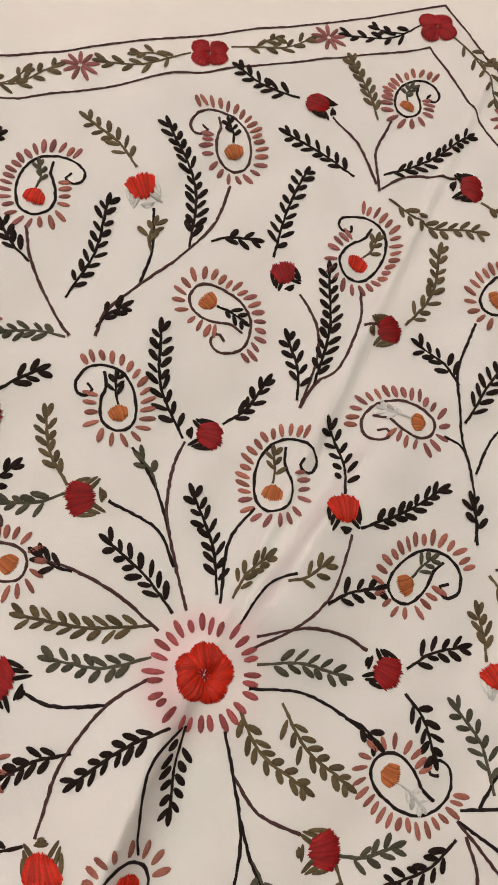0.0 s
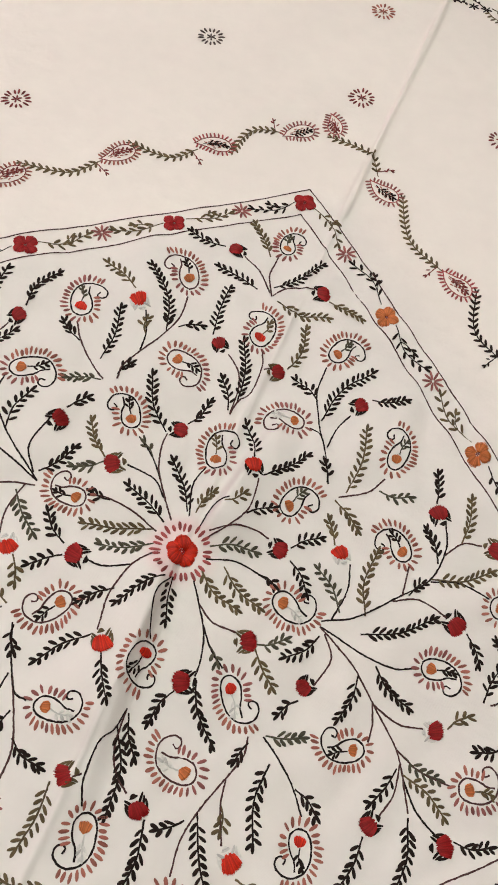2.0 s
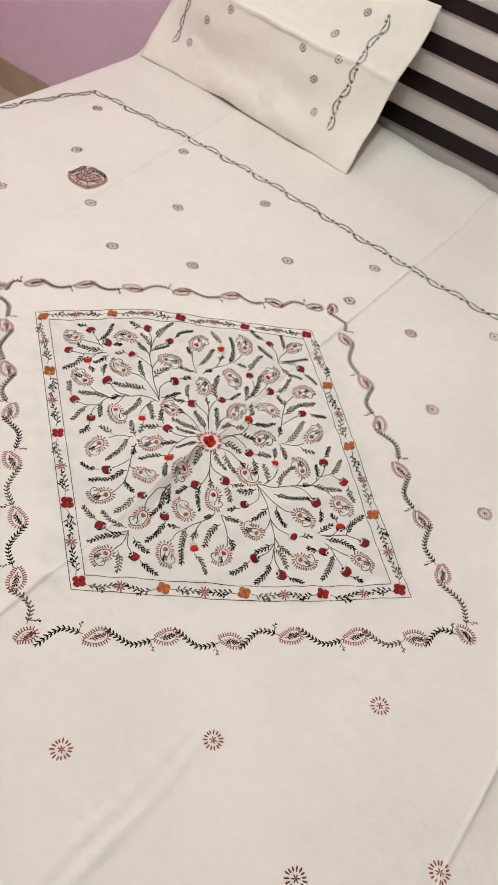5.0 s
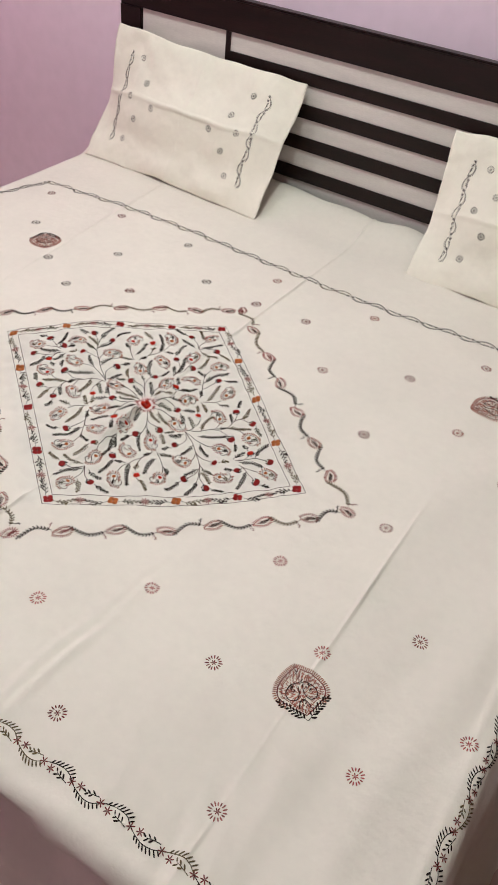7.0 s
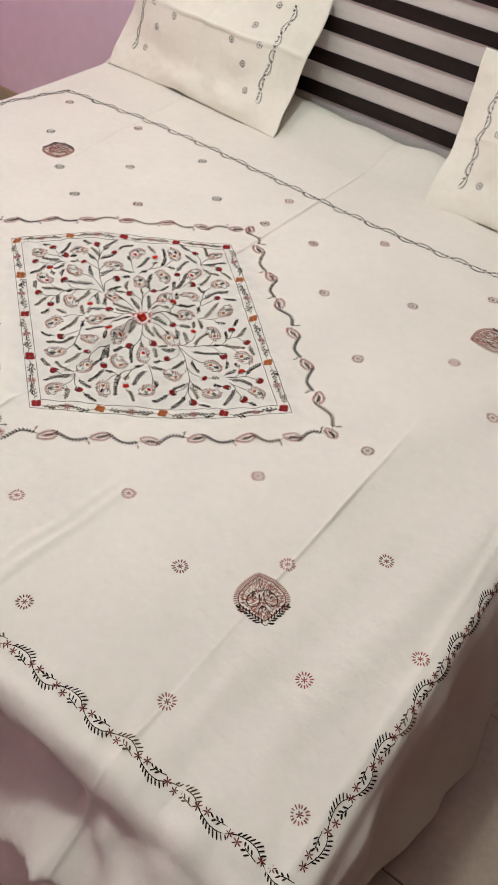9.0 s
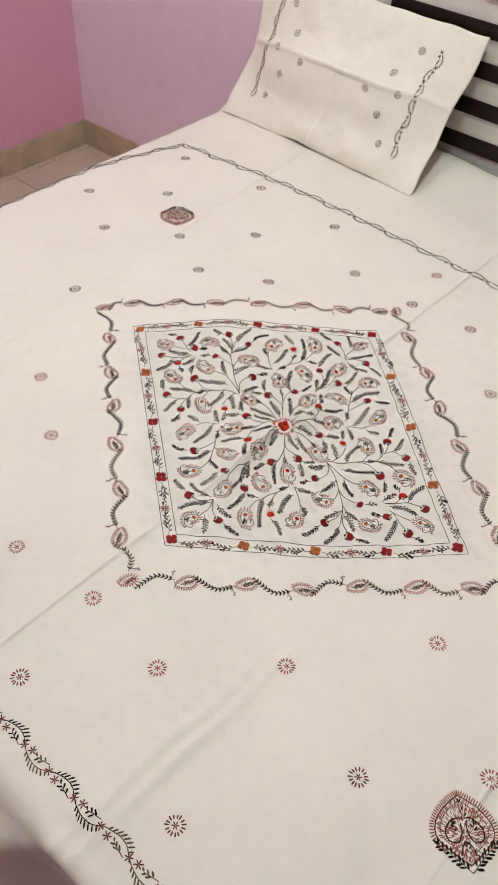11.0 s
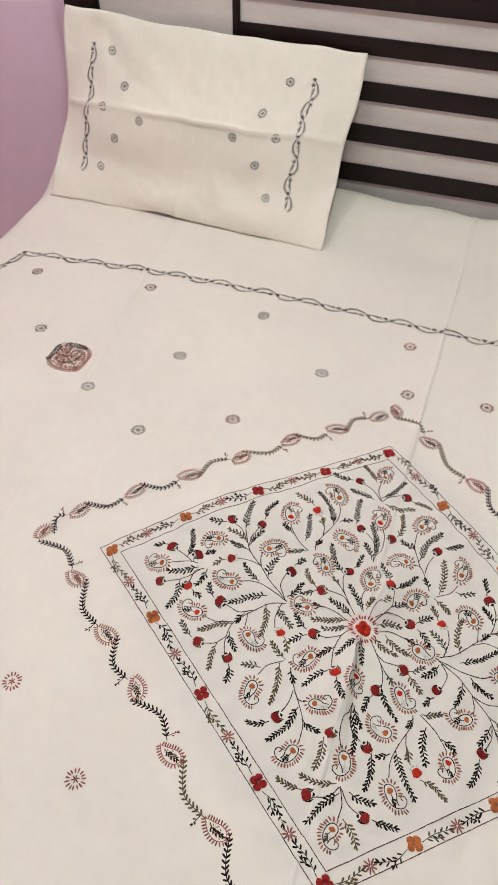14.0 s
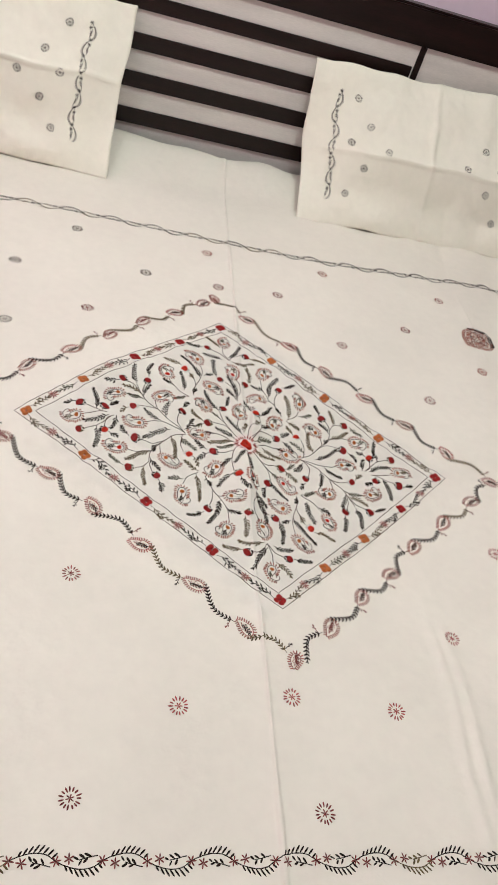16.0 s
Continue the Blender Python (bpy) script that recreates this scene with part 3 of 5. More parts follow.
def panel_border():
    """Two stitched lines round the panel with flowers, daisies and leafy twigs between them."""
    corners = (TO_HEAD, TO_RIGHT, TO_FOOT, TO_LEFT)
    paint = ((RED, ORANGE, ORANGE, ORANGE), (RED, RED, ORANGE, ORANGE), (RED, RED, RED, ORANGE), (ORANGE, ORANGE, RED, RED))
    for side in range(4):
        p, q = corners[side], corners[(side + 1) % 4]
        for s in (1.037, 0.947):
            st = Stitches()
            st.line([tuple(p * s), tuple(p.lerp(q, 0.5) * s), tuple(q * s)], 0.00105, 0.0048)
            st.made("border_line", WINE, bedsheet)
        ang = math.atan2((q - p).y, (q - p).x)
        for k in range(4):
            x, y = p.lerp(q, k / 4) * (0.992 if k else 0.985)
            st = Stitches()
            petalled(st, x, y, 0.0105, 4, ang + 0.6 + random.uniform(-0.2, 0.2), per=15, inner=0.16, width=0.0011, height=0.0019, spread=0.86)
            f = st.made("border_flower", paint[side][k], bedsheet)
            st = Stitches()
            rayed(st, x, y, 0.0001, 0.0022, 5, 0.0009)
            st.made("eye", MAROON, f)
            x, y = p.lerp(q, (k + 0.5) / 4)
            st = Stitches()
            rayed(st, x, y, 0.0008, 0.0094, 9, 0.0021)
            tagged(st.made("daisy", DUSKY, bedsheet), kind="stuff")
            for f0, f1 in ((0.085, 0.40), (0.92, 0.60)):
                st = Stitches()
                a, b = p.lerp(q, (k + f0) / 4), p.lerp(q, (k + f1) / 4)
                path = leaves(st, tuple(a), tuple(b), 5, leaf=0.0080, width=0.0022, bend=0.16)
                st.line(path, 0.0009)
                i = len(path) // 2
                c = Vector(path[max(i - 2, 0)])
                d = (b - a).normalized()
                e = Vector((-d.y, d.x)) * (1 if f0 < 0.5 else -1)
                path = leaves(st, tuple(c), tuple(c + d * 0.012 + e * 0.0055), 2, leaf=0.0068, width=0.0022)
                st.line(path, 0.0008)
                st.made("leaf_sprig", random.choice((BLACK, BLACK, BLACK, OLIVE, OLIVE, PALE_GREEN)), bedsheet)


def small_paisley(x, y, ang, flip, size, inside):
    """A leaf-shaped paisley of the vine round the panel."""
    u = 0.0168 * size
    c, s = math.cos(ang), math.sin(ang)

    def put(px, py):
        px *= flip
        return x + u * (c * py + s * px), y + u * (s * py - c * px)

    shape = [put(*p) for p in ((0.05, -0.95), (-0.34, -0.45), (-0.50, 0.1), (-0.36, 0.62), (0.0, 0.82), (0.34, 0.6), (0.40, 0.15), (0.18, -0.4), (0.0, -0.9))]
    st = Stitches()
    st.line(shape, 0.0010, 0.0036)
    body = st.made("small_paisley", random.choice((MAROON, ROSE)), bedsheet)
    st = Stitches()
    path = smooth(shape, 0.0033)
    for i in range(1, len(path) - 1):
        t = Vector((path[i + 1][0] - path[i - 1][0], path[i + 1][1] - path[i - 1][1])).normalized()
        out = Vector((t.y, -t.x)) * -flip
        st.add(path[i][0] + out.x * 0.0027, path[i][1] + out.y * 0.0027, math.atan2(out.y, out.x) + random.uniform(-0.25, 0.25), 0.0062, 0.0018)
    st.made("fringe", random.choice((DUSKY, RUSSET, ROSE)), body)
    st = Stitches()
    for k in range(16):
        a, b = 2.4 * k, math.sqrt((k + 0.5) / 16)
        px, py = put(0.30 * b * math.cos(a) - 0.04, 0.12 + 0.52 * b * math.sin(a))
        st.add(px, py, ang + random.uniform(-0.5, 0.5), 0.0034, 0.0011)
    st.made("seed_stitches", RUSSET, body)
    st = Stitches()
    path = leaves(st, put(0, -0.5), put(0, 0.5), 5, leaf=0.0060, width=0.0019)
    st.line(path, 0.0008)
    st.made("leaf_sprig", inside, body)


def vine_round_panel():
    """The wavy vine outside the panel: seven bows a side, a paisley between each."""
    sides = (
        ((-0.035, 0.445), (0.034, 0.386), (0.123, 0.315), (0.194, 0.248), (0.273, 0.188), (0.350, 0.127), (0.424, 0.059), (0.503, -0.012)),
        ((0.040, -0.424), (0.105, -0.363), (0.172, -0.297), (0.241, -0.239), (0.301, -0.174), (0.373, -0.115), (0.443, -0.063), (0.503, -0.012)),
        ((-0.503, 0.008), (-0.416, -0.051), (-0.335, -0.119), (-0.262, -0.178), (-0.187, -0.243), (-0.104, -0.306), (-0.032, -0.375), (0.040, -0.424)),
        ((-0.503, 0.008), (-0.468, 0.061), (-0.397, 0.119), (-0.324, 0.171), (-0.257, 0.235), (-0.193, 0.308), (-0.125, 0.364), (-0.061, 0.419)),
    )
    small_paisley(-0.061, 0.419, 0.75, 1, 1.1, BLACK)
    small_paisley(0.497, -0.012, -0.25, 1, 1.0, BLACK)
    for number, side in enumerate(sides):
        points = [Vector(p) for p in side]
        bulge = (-1, 1, 1, -1, 1, 1, -1) if number in (1, 2) else (1, -1, -1, 1, -1, -1, 1)
        for k in range(7):
            a, b, f = points[k], points[k + 1], bulge[k]
            d = (b - a).normalized()
            e = Vector((-d.y, d.x))
            e = e if e.dot(a + b) > 0 else -e
            ang = math.atan2(d.y, d.x)
            turn = 1 if d.cross(e) > 0 else -1
            lean = -0.28 * f * turn if k else random.uniform(-0.5, 0.5)
            if k or number != 2:
                small_paisley(*a, ang + lean, f * turn, random.uniform(1.06, 1.18) if k else 0.95, random.choice((BLACK, BLACK, MAROON)))
            st = Stitches()
            curve = [a + d * 0.0145 - e * 0.011 * f, a.lerp(b, 0.38) + e * 0.006 * f, a.lerp(b, 0.56) + e * 0.0115 * f, b - d * 0.0165 + e * 0.004 * f]
            path = smooth([tuple(q) for q in curve], 0.0060)
            st.line(path, 0.0011)
            for i in range(1, len(path) - 1):
                t = math.atan2(path[i + 1][1] - path[i][1], path[i + 1][0] - path[i][0])
                for g in (1, -1):
                    w = t - g * 2.35
                    size = 0.0072 * random.uniform(0.85, 1.15)
                    st.add(path[i][0] + math.cos(w) * 0.0030, path[i][1] + math.sin(w) * 0.0032, w, size, 0.0023)
            for g in (-0.5, 0.4):
                w = ang + math.pi + g + 0.6 * f * turn
                st.add(path[0][0] + math.cos(w) * 0.002, path[0][1] + math.sin(w) * 0.002, w, 0.0058, 0.0016)
            vine = st.made("vine", random.choice((BLACK, BLACK, BLACK, OLIVE)), bedsheet)
            st = Stitches()
            c = Vector(path[-2])
            path = leaves(st, tuple(c), tuple(c + d * 0.003 + e * f * 0.013), 2, leaf=0.0050, width=0.0014)
            st.line([tuple(c), path[-1]], 0.0009)
            st.made("twig", random.choice((BLACK, MAROON, MAROON)), vine)


def border_bow(a, b, s, mat, where=sheet_frame, parent=None, scale=1.0, tips=MAROON, comb=1.0, deep=1.0):
    """One bow of the outer vine: a comb of leaves on its back, a twig in its hollow, stars at the ends."""
    d = (b - a).normalized()
    e = Vector((-d.y, d.x)) * s
    st = Stitches(where)
    path = smooth([tuple(a), tuple(a.lerp(b, 0.22) + e * 0.0066 * scale * deep), tuple(a.lerp(b, 0.5) + e * 0.0080 * scale * deep), tuple(a.lerp(b, 0.8) + e * 0.0045 * scale * deep), tuple(b)], 0.0056 * scale)
    st.line(path, 0.0012 * scale, 0.0042 * scale)
    for i in range(1, len(path) - 1):
        t = Vector((path[i + 1][0] - path[i - 1][0], path[i + 1][1] - path[i - 1][1])).normalized()
        out = (e * 0.85 + t * -0.65).normalized()
        along = i / (len(path) - 1)
        if along > 0.84:
            continue
        size = 0.0100 * comb * scale * random.uniform(0.88, 1.1) * (0.62 + 0.45 * math.sin(math.pi * min(along / 0.84, 1.0)))
        st.add(path[i][0] + out.x * size * 0.5, path[i][1] + out.y * size * 0.5, math.atan2(out.y, out.x), size, 0.0021 * scale)
    c, end = a.lerp(b, 0.10) - e * 0.0055 * scale, a.lerp(b, 0.50) - e * 0.0010 * scale
    twig = leaves(st, tuple(c), tuple(end), 3, leaf=0.0082 * scale * min(comb, 1.0), width=0.0023 * scale, tip=False, bend=0.02)
    st.line(twig, 0.0011 * scale)
    bow = st.made("vine_bow", mat, parent)
    st = Stitches(where)
    for x, y in (tuple(b), tuple(a.lerp(b, 0.72) - e * 0.0022 * scale)):
        rayed(st, x, y, 0.0002, 0.0064 * scale, 6, 0.0017 * scale, random.uniform(0, 1))
    st.made("star", tips, bow)
    return bow


def border_vine(points, first=1, tips=MAROON, comb=1.0, pitch=0.0500, deep=1.0):
    pts = smooth(points, pitch)
    for k in range(len(pts) - 1):
        border_bow(Vector(pts[k]), Vector(pts[k + 1]), first if k % 2 else -first, random.choice((BLACK, BLACK, BLACK, OLIVE, INK)), parent=bedsheet, tips=tips, comb=comb, deep=deep)


def rosette(x, y, mat, where=sheet_frame, parent=None, r=0.0136):
    st = Stitches(where)
    rayed(st, x, y, r * 0.52, r, 15, 0.0021 * r / 0.0136, random.uniform(0, 1))
    ring = tagged(st.made("rosette", mat, parent), kind="stuff")
    st = Stitches(where)
    rayed(st, x, y, 0.0002, r * 0.40, 6, 0.0016 * r / 0.0136, random.uniform(0, 1))
    st.made("star", mat if mat is not DUSKY else MAROON, ring)


def drop_motif(x, y, ang):
    """The pointed motif in each corner: fringed outline, two facing paisleys, seed stitches, black leaf sprays below."""
    u = 0.098
    c, s = math.cos(ang), math.sin(ang)

    def put(px, py):
        return x + u * (c * py + s * px), y + u * (s * py - c * px)

    half = ((0.0, 0.44), (0.20, 0.30), (0.34, 0.13), (0.37, -0.04), (0.25, -0.20), (0.0, -0.39))
    right = [put(*p) for p in half]
    left = [put(-p[0], p[1]) for p in half]
    st = Stitches()
    st.line(right, 0.0017)
    st.line(left, 0.0017)
    st.line([put(0.82 * a, 0.82 * b + 0.01) for a, b in half], 0.0009)
    st.line([put(-0.82 * a, 0.82 * b + 0.01) for a, b in half], 0.0009)
    body = st.made("drop_motif", MAROON, bedsheet, "maroon pointed motif with fringe and inner paisleys")
    st = Stitches()
    for path, f in ((smooth(right, 0.0030), 1), (smooth(left, 0.0030), -1)):
        for i in range(1, int(len(path) * 0.74)):
            t = Vector((path[i + 1][0] - path[i - 1][0], path[i + 1][1] - path[i - 1][1])).normalized()
            out = Vector((t.y, -t.x)) * -f
            st.add(path[i][0] + out.x * 0.0042, path[i][1] + out.y * 0.0042, math.atan2(out.y, out.x) + random.uniform(-0.2, 0.2), 0.0078, 0.0017)
    for k in range(-2, 3):
        px, py = put(k * 0.022, 0.475 - abs(k) * 0.012)
        st.add(px, py, ang - k * 0.35, 0.0078, 0.0017)
    st.made("fringe", RUSSET, body)
    st = Stitches()
    for f in (1, -1):
        st.line([put(f * a, b) for a, b in ((0.02, 0.16), (0.14, 0.14), (0.24, 0.02), (0.22, -0.10), (0.12, -0.13), (0.05, -0.05), (0.03, 0.10))], 0.0018)
        leaves(st, put(f * 0.14, -0.08), put(f * 0.13, 0.08), 2, leaf=0.007, width=0.0021)
    st.line([put(a, b) for a, b in ((-0.09, -0.28), (-0.07, -0.19), (0.0, -0.12), (0.07, -0.19), (0.09, -0.28))], 0.0016)
    leaves(st, put(0, -0.32), put(0, -0.16), 3, leaf=0.006, width=0.0018)
    leaves(st, put(0, 0.0), put(0, 0.34), 4, leaf=0.007, width=0.0018)
    st.made("inner_paisley", INK, body)
    st = Stitches()
    for _ in range(640):
        a, b = random.uniform(-0.34, 0.34), random.uniform(-0.36, 0.42)
        wide = 0.37 * (1 - ((b + 0.03) / 0.48) ** 2) if b > -0.03 else 0.37 * (1 + (b + 0.03) / 0.39)
        if abs(a) < wide * 0.94:
            px, py = put(a, b)
            st.add(px, py, ang + math.atan2(-a, b + 0.05) + random.uniform(-0.25, 0.25), 0.0052, 0.0012)
    st.made("seed_stitches", RUSSET, body, "russet seed stitches")
    for f in (1, -1):
        st = Stitches()
        path = leaves(st, put(f * 0.0, -0.475), put(f * 0.36, -0.15), 8, leaf=0.0094, width=0.0029, bend=0.02)
        st.line(path, 0.0010)
        st.made("leaf_spray", BLACK, body, "black leaf spray")


middle_flower()
# spray toward the headboard
stem((-0.0022, 0.0295), (-0.0094, 0.0519), (-0.0059, 0.0685))
sprig(-0.0048, 0.0321, -0.0285, 0.0614, BLACK, 6)
sprig(0.0012, 0.0330, 0.0059, 0.0520, OLIVE, 5)
stem((0.0079, 0.0257), (0.0115, 0.0425), (0.0190, 0.0500))
sprig(0.0170, 0.0458, 0.0269, 0.0575, OLIVE, 3)
paisley(-0.0019, 0.0773, -0.0049, 0.1071, 1, 1.00)
stem((-0.0068, 0.1145), (-0.0049, 0.1287), (0.0012, 0.1398), (0.0009, 0.1624), (-0.0042, 0.1779))
stem((-0.0068, 0.1145), (-0.0091, 0.1391), (-0.0161, 0.1535), (-0.0276, 0.1630))
sprig(-0.0090, 0.1169, -0.0228, 0.1404, BLACK, 3)
sprig(-0.0055, 0.1266, -0.0199, 0.1771, BLACK, 5)
bud(-0.0378, 0.1689, -0.0441, 0.1751, RED, BLACK)
sprig(-0.0451, 0.1731, -0.0497, 0.2181, BLACK, 7)
bud(0.0127, 0.1644, 0.0186, 0.1685, RED, OLIVE)
stem((0.0031, 0.1604), (0.0079, 0.1641))
sprig(0.0192, 0.1708, 0.0206, 0.2110, OLIVE, 6)
paisley(-0.0110, 0.1882, -0.0143, 0.2221, -1, 1.00)
stem((-0.0161, 0.2270), (-0.0258, 0.2485), (-0.0259, 0.2697))
stem((-0.0186, 0.2299), (-0.0350, 0.2484), (-0.0513, 0.2565))
bud(-0.0597, 0.2587, -0.0670, 0.2583, RED, BLACK)
sprig(-0.0693, 0.2572, -0.0982, 0.2550, BLACK, 5)
sprig(-0.0294, 0.2305, -0.0647, 0.2358, BLACK, 6)
sprig(-0.0319, 0.2670, -0.0554, 0.2927, OLIVE, 5)
paisley(-0.0222, 0.2824, -0.0202, 0.3096, 1, 0.90)
sprig(-0.0178, 0.2360, 0.0102, 0.2795, BLACK, 8)
stem((-0.0158, 0.2283), (-0.0058, 0.2429), (0.0136, 0.2509))
bud(0.0208, 0.2490, 0.0261, 0.2507, RED, BLACK)
sprig(0.0285, 0.2449, 0.0566, 0.2428, OLIVE, 5)
sprig(-0.0106, 0.2249, 0.0316, 0.2279, OLIVE, 6)
# spray toward the foot
stem((0.0040, -0.0158), (-0.0002, -0.0318), (0.0050, -0.0514), (0.0085, -0.0590))
sprig(0.0002, -0.0179, -0.0203, -0.0456, BLACK, 6)
sprig(0.0049, -0.0148, 0.0119, -0.0417, BLACK, 5)
paisley(0.0093, -0.0680, 0.0116, -0.0969, -1, 1.00)
stem((0.0132, -0.1038), (0.0116, -0.1175), (0.0059, -0.1287), (0.0067, -0.1500), (0.0123, -0.1645))
stem((0.0132, -0.1038), (0.0157, -0.1270), (0.0229, -0.1402), (0.0341, -0.1484))
sprig(0.0153, -0.1058, 0.0285, -0.1268, BLACK, 3)
sprig(0.0121, -0.1155, 0.0274, -0.1627, BLACK, 5)
bud(0.0437, -0.1535, 0.0494, -0.1593, RED, BLACK)
sprig(0.0502, -0.1573, 0.0523, -0.1998, BLACK, 7)
bud(-0.0050, -0.1528, -0.0109, -0.1569, RED, OLIVE)
stem((0.0045, -0.1483), (-0.0002, -0.1522))
sprig(-0.0115, -0.1592, -0.0124, -0.1977, OLIVE, 6)
paisley(0.0191, -0.1739, 0.0211, -0.2058, 1, 1.00)
stem((0.0224, -0.2102), (0.0293, -0.2289), (0.0285, -0.2482))
stem((0.0244, -0.2126), (0.0372, -0.2278), (0.0507, -0.2340))
bud(0.0580, -0.2357, 0.0647, -0.2352, RED, BLACK)
sprig(0.0668, -0.2343, 0.0956, -0.2334, BLACK, 5)
sprig(0.0338, -0.2122, 0.0635, -0.2153, BLACK, 6)
sprig(0.0338, -0.2451, 0.0550, -0.2678, OLIVE, 5)
paisley(0.0251, -0.2605, 0.0237, -0.2866, -1, 0.90)
sprig(0.0232, -0.2182, -0.0042, -0.2611, BLACK, 8)
stem((0.0220, -0.2114), (0.0120, -0.2259), (-0.0065, -0.2350))
bud(-0.0134, -0.2337, -0.0187, -0.2355, RED, BLACK)
sprig(-0.0209, -0.2301, -0.0494, -0.2282, OLIVE, 5)
sprig(0.0175, -0.2087, -0.0237, -0.2142, OLIVE, 6)
# branch into the window-side corner
stem((0.1178, 0.0036), (0.1218, 0.0279), (0.1173, 0.0468))
bud(0.1082, 0.0510, 0.1023, 0.0573, SCARLET, WHITE)
sprig(0.1021, 0.0551, 0.0928, 0.0704, OLIVE, 3)
sprig(0.1218, 0.0111, 0.0982, 0.0332, PALE_GREEN, 4)
sprig(0.1394, 0.0163, 0.1329, 0.0621, OLIVE, 5)
stem((0.1117, 0.0008), (0.1340, 0.0134), (0.1575, 0.0385), (0.1761, 0.0608), (0.1793, 0.0857), (0.1730, 0.1060))
bud(0.1670, 0.1091, 0.1624, 0.1146, RED, BLACK)
sprig(0.1630, 0.1159, 0.1578, 0.1376, BLACK, 5)
sprig(0.1776, 0.0731, 0.1632, 0.0928, BLACK, 3)
stem((0.1799, 0.0804), (0.1898, 0.0936), (0.2044, 0.0995))
bud(0.2149, 0.1012, 0.2235, 0.1011, RED, OLIVE)
sprig(0.1887, 0.0930, 0.1874, 0.1291, OLIVE, 4)
sprig(0.2241, 0.0987, 0.2450, 0.0829, PALE_GREEN, 3)
sprig(0.1761, 0.0608, 0.2161, 0.0833, OLIVE, 6)
stem((0.1597, 0.0400), (0.1583, 0.0634))
paisley(0.1504, 0.0712, 0.1237, 0.0819, -1, 1.00)
stem((0.1766, 0.0591), (0.1983, 0.0659), (0.2200, 0.0636))
paisley(0.2299, 0.0616, 0.2552, 0.0580, 1, 1.00)
sprig(0.1642, 0.0424, 0.1704, 0.0547, BLACK, 2)
stem((0.1540, 0.0335), (0.1722, 0.0427), (0.1943, 0.0390))
bud(0.2025, 0.0366, 0.2077, 0.0337, RED, BLACK)
sprig(0.2118, 0.0343, 0.2249, 0.0186, BLACK, 4)
sprig(0.1408, 0.0037, 0.1856, 0.0335, BLACK, 8)
stem((0.1120, -0.0028), (0.1463, -0.0088), (0.1689, -0.0093), (0.1826, -0.0037))
paisley(0.1953, 0.0016, 0.2230, -0.0002, 1, 1.00)
sprig(0.1575, -0.0124, 0.1862, -0.0290, BLACK, 6)
sprig(0.2360, -0.0063, 0.2420, 0.0200, BLACK, 3)
stem((0.2411, -0.0060), (0.2534, 0.0036), (0.2562, 0.0213))
bud(0.2564, 0.0279, 0.2516, 0.0332, SCARLET, BLACK)
sprig(0.2491, 0.0304, 0.2360, 0.0365, BLACK, 3)
stem((0.2434, -0.0050), (0.2670, 0.0175), (0.2938, 0.0289))
bud(0.3025, 0.0292, 0.3098, 0.0311, RED, OLIVE)
sprig(0.2715, 0.0206, 0.2727, 0.0653, BLACK, 5)
sprig(0.2503, -0.0058, 0.2923, 0.0103, BLACK, 7)
stem((0.2541, -0.0119), (0.2776, -0.0096), (0.2957, -0.0049))
paisley(0.3104, -0.0005, 0.3287, -0.0023, 1, 0.90)
bud(0.2596, -0.0271, 0.2553, -0.0293, RED, BLACK)
stem((0.2617, -0.0110), (0.2635, -0.0203))
sprig(0.2554, -0.0303, 0.2415, -0.0382, BLACK, 4)
sprig(0.2752, -0.0173, 0.2859, -0.0626, BLACK, 6)
stem((0.2647, -0.0119), (0.2823, -0.0218), (0.2973, -0.0271))
bud(0.3075, -0.0309, 0.3145, -0.0319, RED, BLACK)
sprig(0.3151, -0.0338, 0.3307, -0.0293, BLACK, 3)
stem((0.1120, -0.0028), (0.1424, -0.0188), (0.1630, -0.0354), (0.1852, -0.0545), (0.1950, -0.0669), (0.2081, -0.0913))
stem((0.1630, -0.0354), (0.1682, -0.0484), (0.1688, -0.0606))
paisley(0.1614, -0.0686, 0.1358, -0.0753, 1, 1.00)
stem((0.1651, -0.0370), (0.1852, -0.0420), (0.2016, -0.0380))
bud(0.2093, -0.0364, 0.2151, -0.0335, RED, WHITE)
sprig(0.2169, -0.0325, 0.2277, -0.0194, OLIVE, 3)
stem((0.1880, -0.0573), (0.2089, -0.0644), (0.2293, -0.0653))
sprig(0.1949, -0.0596, 0.2190, -0.0644, PALE_GREEN, 3)
paisley(0.2413, -0.0630, 0.2701, -0.0473, -1, 1.00)
sprig(0.1975, -0.0704, 0.2299, -0.0840, OLIVE, 6)
stem((0.1934, -0.0653), (0.1953, -0.0837), (0.1900, -0.0999))
bud(0.1856, -0.1070, 0.1823, -0.1119, RED, BLACK)
sprig(0.1836, -0.1150, 0.1770, -0.1502, BLACK, 7)
sprig(0.1922, -0.0685, 0.1829, -0.0941, BLACK, 4)
sprig(0.2086, -0.0935, 0.2129, -0.1359, BLACK, 6)
stem((0.1984, -0.0727), (0.2132, -0.0888), (0.2287, -0.0975))
bud(0.2348, -0.1011, 0.2393, -0.0989, RED, BLACK)
sprig(0.2407, -0.0960, 0.2632, -0.0910, BLACK, 4)
sprig(0.1141, -0.0090, 0.0978, -0.0313, BLACK, 4)
sprig(0.1481, -0.0228, 0.1451, -0.0537, BLACK, 5)
stem((0.1168, -0.0064), (0.1272, -0.0203), (0.1220, -0.0413))
bud(0.1162, -0.0441, 0.1138, -0.0473, RED, BLACK)
sprig(0.1155, -0.0540, 0.1066, -0.0665, BLACK, 3)
